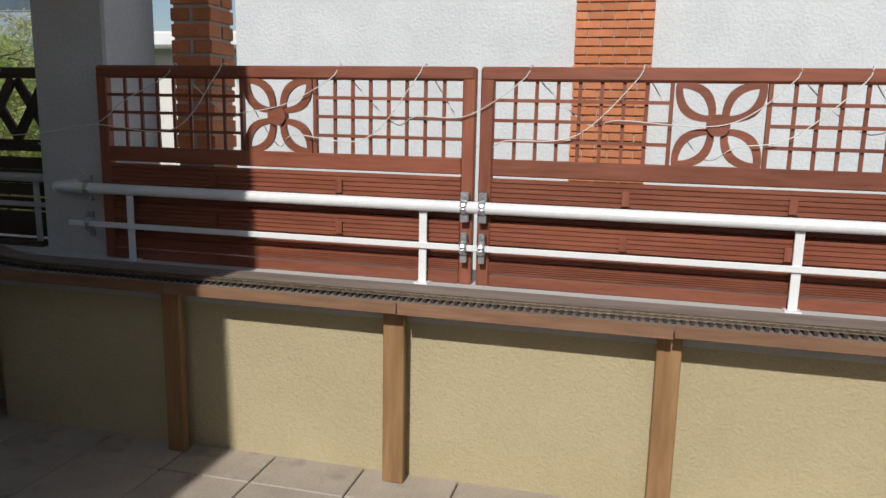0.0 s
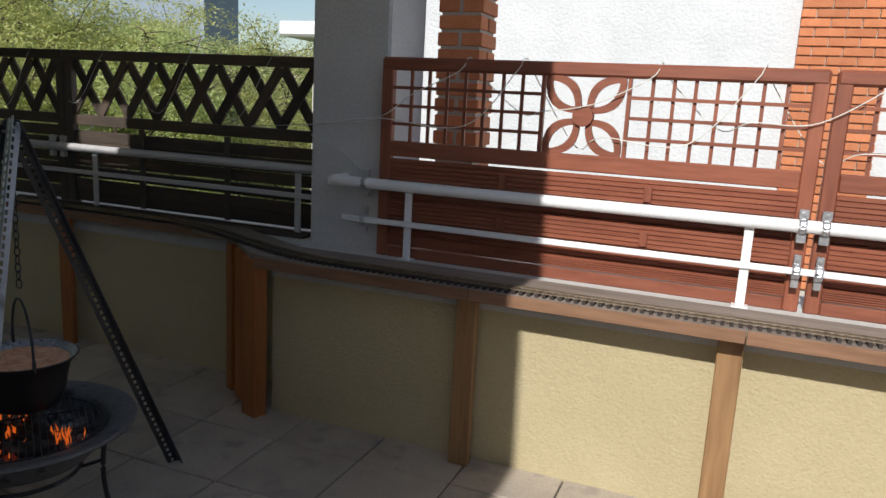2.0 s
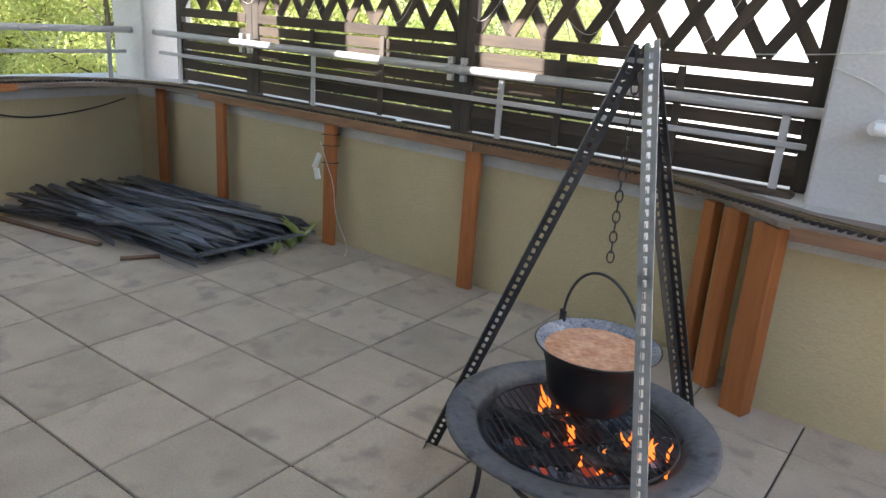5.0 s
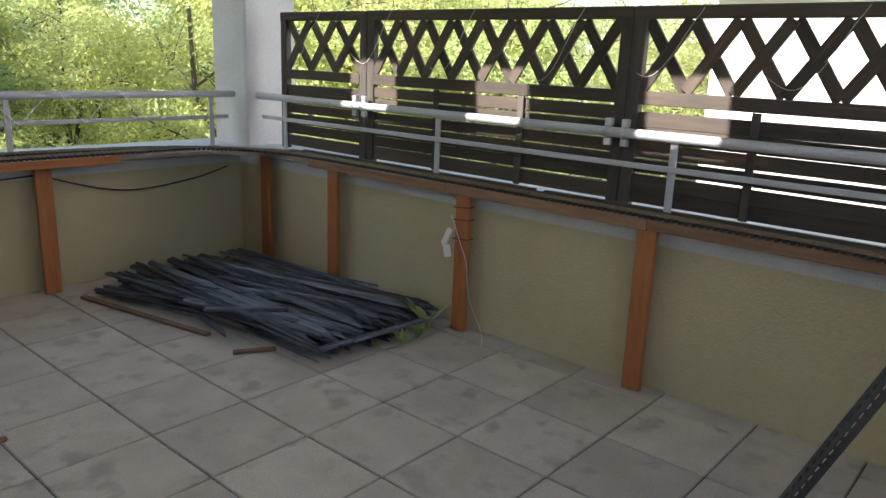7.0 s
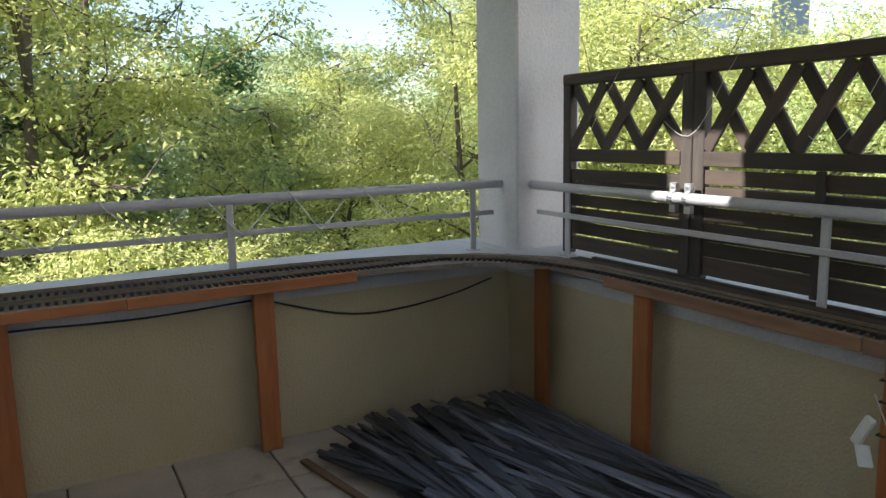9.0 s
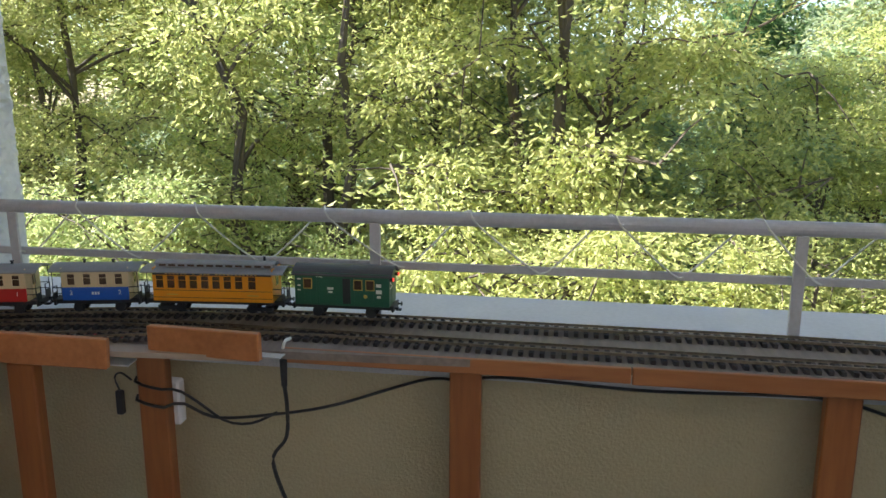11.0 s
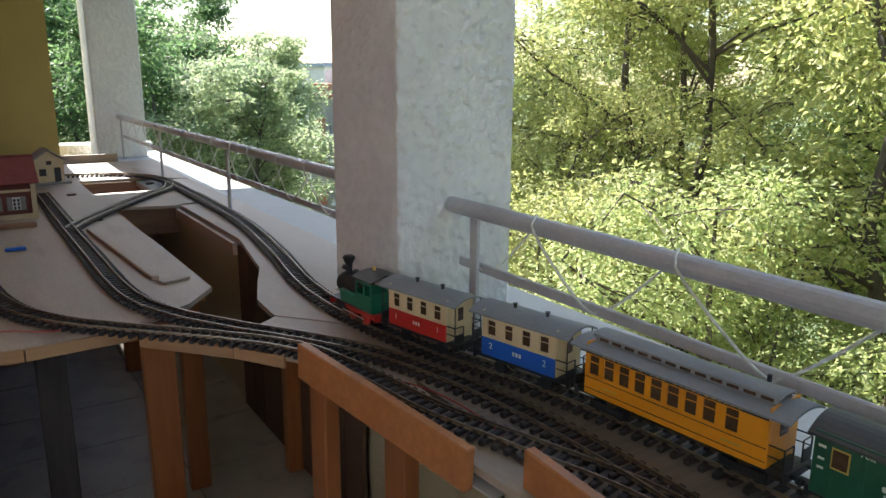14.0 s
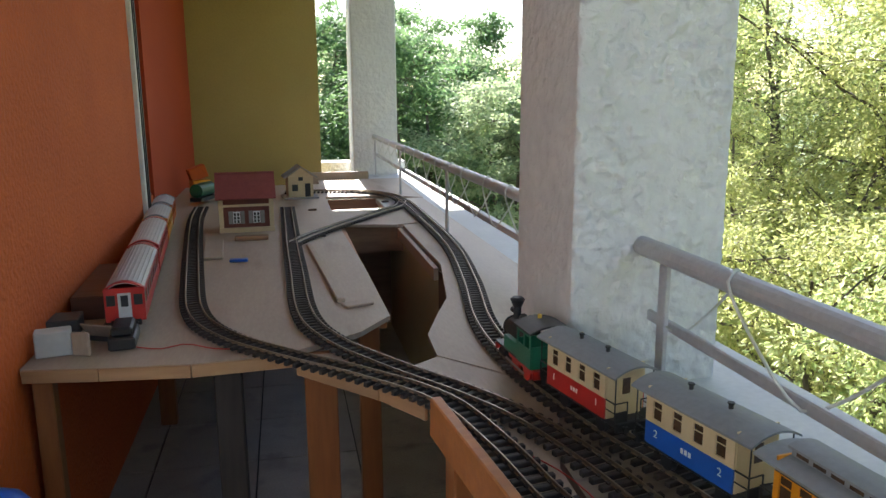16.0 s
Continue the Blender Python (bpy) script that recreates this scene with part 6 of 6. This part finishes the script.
def stepped_block():
    """A stepped apartment block: an ochre wing with roof terrace, a lower grey wing and a white slab behind."""
    D = Vector((-0.445, -0.895, 0)); Rt = Vector((-0.895, 0.445, 0))
    base = Vector((-5.65, 1.03, 0)) + D * 48
    m = Matrix.Translation((base.x, base.y, -9.0)) @ Matrix.Rotation(math.atan2(Rt.y, Rt.x), 4, "Z")
    t = thing("apartment_building", m, "stepped apartment block in ochre, grey and white render with balconies", "building", group="far buildings")
    z = lambda v: v + 9.0

    def bx(x0, x1, y0, y1, z0, z1, nm, mt, lab="", parent=t, bev=0.0):
        return part(nm, box(B(), x0, x1, y0, y1, z(z0), z(z1), bev), mt, parent, lab)

    bx(-0.55, 2.45, 0, 6, -9, -1.45, "ochre_wing", M_facade3)
    bx(-0.65, 2.55, -0.1, 6, -1.45, -1.33, "terrace_slab", M_facade)
    bx(-0.6, 2.5, -0.05, 0.1, -1.33, -0.55, "terrace_parapet", M_roofdark, "dark terrace parapet")
    bx(2.35, 2.5, 0.1, 5.9, -1.33, -0.55, "terrace_parapet", M_roofdark, "dark terrace parapet")
    bx(-3.0, -0.56, 1.5, 9, -9, 0.15, "grey_wing", M_facade4)
    bx(-3.1, -0.3, 1.3, 9, 0.15, 0.32, "wing_roof", M_roof)
    bx(-3.1, -1.2, 3.0, 9, 0.32, 1.0, "roof_storey", M_roof)
    bx(-1.2, 0.55, 3.0, 3.2, -0.35, 0.85, "awning", M_awning, "dark green awning over a roof terrace")
    bx(-1.3, 0.65, 2.6, 8.9, 0.86, 1.0, "awning_roof", M_facade)
    bx(-1.2, 0.4, 2.0, 2.1, -0.9, -0.4, "railing_panel", M_facade4)
    bx(0.66, 5.6, 4.5, 15, -9, 1.1, "white_wing", M_facade)
    bx(0.55, 5.7, 4.4, 15.1, 1.1, 1.55, "roof_band", M_roof, "reddish roof edge")
    bx(-2.2, 0.6, 9.2, 16, -9, 2.0, "rear_wing", M_facade)
    bx(-1.6, -0.9, 9.1, 9.4, 0.9, 1.6, "roof_hatch", M_glass)
    for k, zz in enumerate((-2.75, -5.5, -8.0)):
        for x in (0.35, 1.0):
            w = bx(x - 0.05, x + 0.62, -0.05, 0.03, zz - 0.68, zz + 0.68, "window", M_whitepaint)
            bx(x + 0.02, x + 0.56, -0.07, -0.045, zz - 0.60, zz + 0.60, "pane", M_glass if x < 0.6 else M_hcurtain, "", w)
        bx(0.2, 1.75, -0.16, 0.05, zz - 0.80, zz - 0.70, "sill", M_facade)
    for zz in (-0.1, -2.9, -5.7):
        for x in (1.9, 3.2, 4.5):
            w = bx(x - 0.32, x + 0.32, 4.45, 4.52, zz - 0.75, zz + 0.65, "window", M_whitepaint)
            bx(x - 0.25, x + 0.25, 4.43, 4.46, zz - 0.68, zz + 0.58, "pane", M_glass, "", w)
    for zz in (-2.2, -3.9, -6.7):
        b = bx(-1.7, -0.5, 0.4, 1.5, zz - 0.08, zz + 0.08, "balcony_slab", M_facade)
        for k in range(5):
            bx(-1.66 + k * 0.27, -1.62 + k * 0.27, 0.42, 0.46, zz + 0.08, zz + 0.85, "rail_post", M_roofdark, "", b)
        bx(-2.6, -2.0, 1.42, 1.52, zz - 0.2, zz + 1.1, "balcony_door", M_roof)
    return t


M_facade4 = surf("grey_beige_facade", (0.33, 0.30, 0.26), (0.41, 0.37, 0.33), 0.9, 0.5, 4, 0.1)
M_awning = surf("dark_green_awning", (0.01, 0.06, 0.055), (0.016, 0.09, 0.08), 0.8, 2, 20, 0.1)
M_hcurtain = surf("red_brown_curtain", (0.20, 0.07, 0.06), (0.27, 0.10, 0.08), 0.8, 2, 20, 0.1)
stepped_block()
house("apartment_building", -41, -33, -70, -60, 2.3, M_facade, M_facade2, "pale apartment building on the far horizon", 3, 4, "n", 1.1, 1.3)
structure("wall_south", box(B(), -7.5, -5.2, -6.9, -6.62, -0.3, 0.83), M_stucco, "pale rendered parapet at the far end", "wall")


# ---- trees ----
def tree(seed, H, rad, leafmat, n_leaf, label, big=1.0, forks=3):
    """Forked trunk, limbs, twigs, and leaves gathered in flat tight sprays at the twig ends."""
    rng = np.random.default_rng(seed)
    R = random.Random(seed)
    t = thing("tree", (0, 0, 0), label, "tree", group="trees")
    bm = B()
    tips = []
    fork = H * R.uniform(0.26, 0.36)
    bole = [Vector((0, 0, 0)), Vector((R.uniform(-.1, .1), R.uniform(-.1, .1), fork * 0.5)), Vector((R.uniform(-.2, .2), R.uniform(-.2, .2), fork))]
    tube(bm, bole, 0.23, 8, taper=0.17)
    for f in range(forks):
        a0 = math.tau * f / forks + R.uniform(-.5, .5)
        lean = R.uniform(0.10, 0.24)
        top = H * R.uniform(0.84, 1.0)
        stem = [bole[-1].copy()]
        for i in range(1, 9):
            u = i / 8
            stem.append(bole[-1] + Vector((math.cos(a0) * lean * (top - fork) * u ** 0.8 + R.uniform(-.14, .14), math.sin(a0) * lean * (top - fork) * u ** 0.8 + R.uniform(-.14, .14), (top - fork) * u)))
        tube(bm, stem, 0.135, 7, taper=0.018)
        for k in range(17):
            u = R.uniform(0.06, 1.0) ** 0.85
            j = min(7, int(u * 8)); q0 = stem[j].lerp(stem[j + 1], u * 8 - j)
            a = a0 + R.gauss(0, 1.1)
            reach = rad * (0.35 + 0.55 * math.sin(math.pi * min(1.0, 0.18 + 0.80 * u))) * R.uniform(0.55, 1.1)
            q = q0 + Vector((math.cos(a) * reach, math.sin(a) * reach, reach * R.uniform(0.15, 0.75)))
            mid = q0.lerp(q, 0.5) + Vector((R.uniform(-.2, .2), R.uniform(-.2, .2), R.uniform(-.05, .30)))
            tube(bm, [q0, q0.lerp(mid, 0.5) + Vector((0, 0, .06)), mid, q], 0.052 * (1.2 - u), 5, taper=0.010)
            for s in range(7):
                b = q0.lerp(mid, 0.7).lerp(q, s / 6)
                e = b + Vector((R.gauss(0, .38), R.gauss(0, .38), R.gauss(.02, .28)))
                tube(bm, [b, b.lerp(e, .5) + Vector((0, 0, .05)), e], 0.012, 4, taper=0.004)
                tips.append((e, R.uniform(0.12, 0.26)))
                if s % 2:
                    tips.append((b.lerp(e, 0.5), R.uniform(0.10, 0.20)))
    part("trunk", bm, M_bark, t)
    c = np.array([tuple(p) for p, _ in tips]); r = np.array([s for _, s in tips])
    weight = r ** 1.6
    idx = rng.choice(len(c), n_leaf, p=weight / weight.sum())
    pos = c[idx] + rng.normal(size=(n_leaf, 3)) * r[idx][:, None] * np.array([1.15, 1.15, 0.55])
    out = pos - c[idx]
    a = rng.normal(size=(n_leaf, 3)) * 0.6 + out / (r[idx][:, None] + 1e-6); a[:, 2] -= 0.45
    a /= np.linalg.norm(a, axis=1)[:, None]
    b = np.cross(a, rng.normal(size=(n_leaf, 3)) * 0.55 + np.array([0, 0, 1.0])); b /= np.linalg.norm(b, axis=1)[:, None]
    L = rng.uniform(0.024, 0.046, n_leaf)[:, None] * big
    W = L * 0.48
    nrm = np.cross(a, b)
    v = np.stack([pos - a * L, pos + b * W + nrm * 0.012, pos + a * L, pos - b * W + nrm * 0.012], 1).reshape(-1, 3)
    me = bpy.data.meshes.new("crown")
    me.from_pydata(v.tolist(), [], np.arange(n_leaf * 4).reshape(-1, 4).tolist())
    me.materials.append(leafmat)
    cr = new("crown", me); cr.parent = t
    return t


T = [tree(1, 12.5, 2.7, M_leafA, 70000, "leafy yellow-green deciduous tree beyond the railing"),
     tree(2, 13.5, 2.9, M_leafB, 74000, "leafy fresh green deciduous tree beyond the railing", forks=4),
     tree(3, 12.0, 2.6, M_leafA, 70000, "leafy sunlit yellow-green tree beyond the railing"),
     tree(4, 13.0, 2.4, M_leafC, 30000, "dense dark green tree standing farther away", 2.1),
     tree(5, 12.5, 2.8, M_leafD, 30000, "green deciduous tree standing farther away", 2.1)]
SPOTS = [(-15.2, 9.3, 0, 1.06), (-15.8, 5.3, 2, 0.92), (-14.4, 0.9, 2, 1.24), (-14.4, -2.4, 0, 1.14), (-14.6, -6.2, 2, 1.12), (-15.4, -10.2, 1, 1.0),
         (-17.8, 11.8, 1, 1.1), (-18.6, 7.0, 0, 0.92), (-18.5, 3.0, 4, 0.94), (-17.6, -0.4, 2, 1.18), (-17.8, -4.6, 1, 1.16), (-18.2, -8.8, 0, 1.02), (-13.6, 12.4, 2, 1.0), (-12.2, 16.0, 1, 0.86),
         (-21.5, 13.5, 4, 1.15), (-22, 8.0, 4, 1.05), (-22.5, 3.2, 3, 0.95), (-21.5, -2.2, 4, 1.25), (-22, -7.5, 4, 1.2), (-22.5, -13, 3, 1.0), (-26, 6, 4, 1.05), (-26, 16, 4, 1.2),
         (-11.4, -26, 3, 1.0), (-14.6, -25.5, 4, 1.0), (-12.0, -18.2, 4, 0.90), (-10.6, -19.5, 3, 0.92), (-8.2, -23, 3, 1.0), (-11.6, -20.6, 4, 0.80), (-5.6, -19, 3, 1.08), (-20, -17, 4, 0.88), (-9.0, -30, 4, 1.08), (-6.4, -27, 3, 1.10), (-13, -32, 3, 1.05), (-17, -32, 4, 0.96),
         (-12.7, -8.0, 0, 0.80), (-11.6, -5.4, 2, 0.78), (-11.2, -2.2, 1, 0.72), (-11.5, 0.9, 0, 0.75), (-11.2, 3.8, 2, 0.78), (-11.9, 7.0, 0, 0.97), (-11.0, 9.0, 2, 1.0),
         (-9.8, 9.8, 1, 0.84), (-10.0, 12.8, 0, 0.90), (-9.3, 17.5, 2, 0.93), (-11.3, 20, 1, 0.88),
         (-17.2, -14.2, 0, 1.08), (-8.0, 22, 4, 0.76), (-12.5, 22.5, 4, 0.84), (-17, 24, 3, 0.88), (-21, 22, 4, 1.0), (-26, 25, 4, 1.05)]
R = random.Random(21)
for i, (x, y, k, s) in enumerate(SPOTS):
    m = Matrix.Translation((x, y, -9.0)) @ Matrix.Rotation(R.uniform(0, math.tau), 4, "Z")
    c = copy_thing(T[k], m)
    c.scale = (s, s, s)
for o in T:
    for ch_ in list(o.children):
        bpy.data.objects.remove(ch_)
    bpy.data.objects.remove(o)


# ---- floor slabs ----
fl = thing("floor", (0, 0, 0), "square pale brown concrete terrace slabs with dark joints", "floor", kind="structure")
bm = B(); box(bm, -0.1975, 0.1975, -0.1975, 0.1975, -0.04, 0.0, 0.004)
SLAB = mesh_of("slab", bm, M_slab)
R = random.Random(8)
bm = B()
P = 0.402
for i in range(-7, 20):
    for j in range(-19, 5):
        x, y = -4.545 + (i + 0.5) * P, 1.47 + (j + 0.5) * P
        if x > 3.6 or x < -6.95 or y > 3.3 or y < -6.0:
            continue
        m = pose(x, y, R.uniform(-0.0015, 0.0), R.uniform(-.12, .12), R.uniform(-.12, .12), 90 * R.randrange(4))
        if y > 0.0 and x < 1.6:
            piece("slab", SLAB, fl, m)
        else:
            box(bm, -0.1975, 0.1975, -0.1975, 0.1975, -0.04, 0.0, 0, m)
tagged(part("outer_slabs", bm, M_slab, fl), kind="stuff")
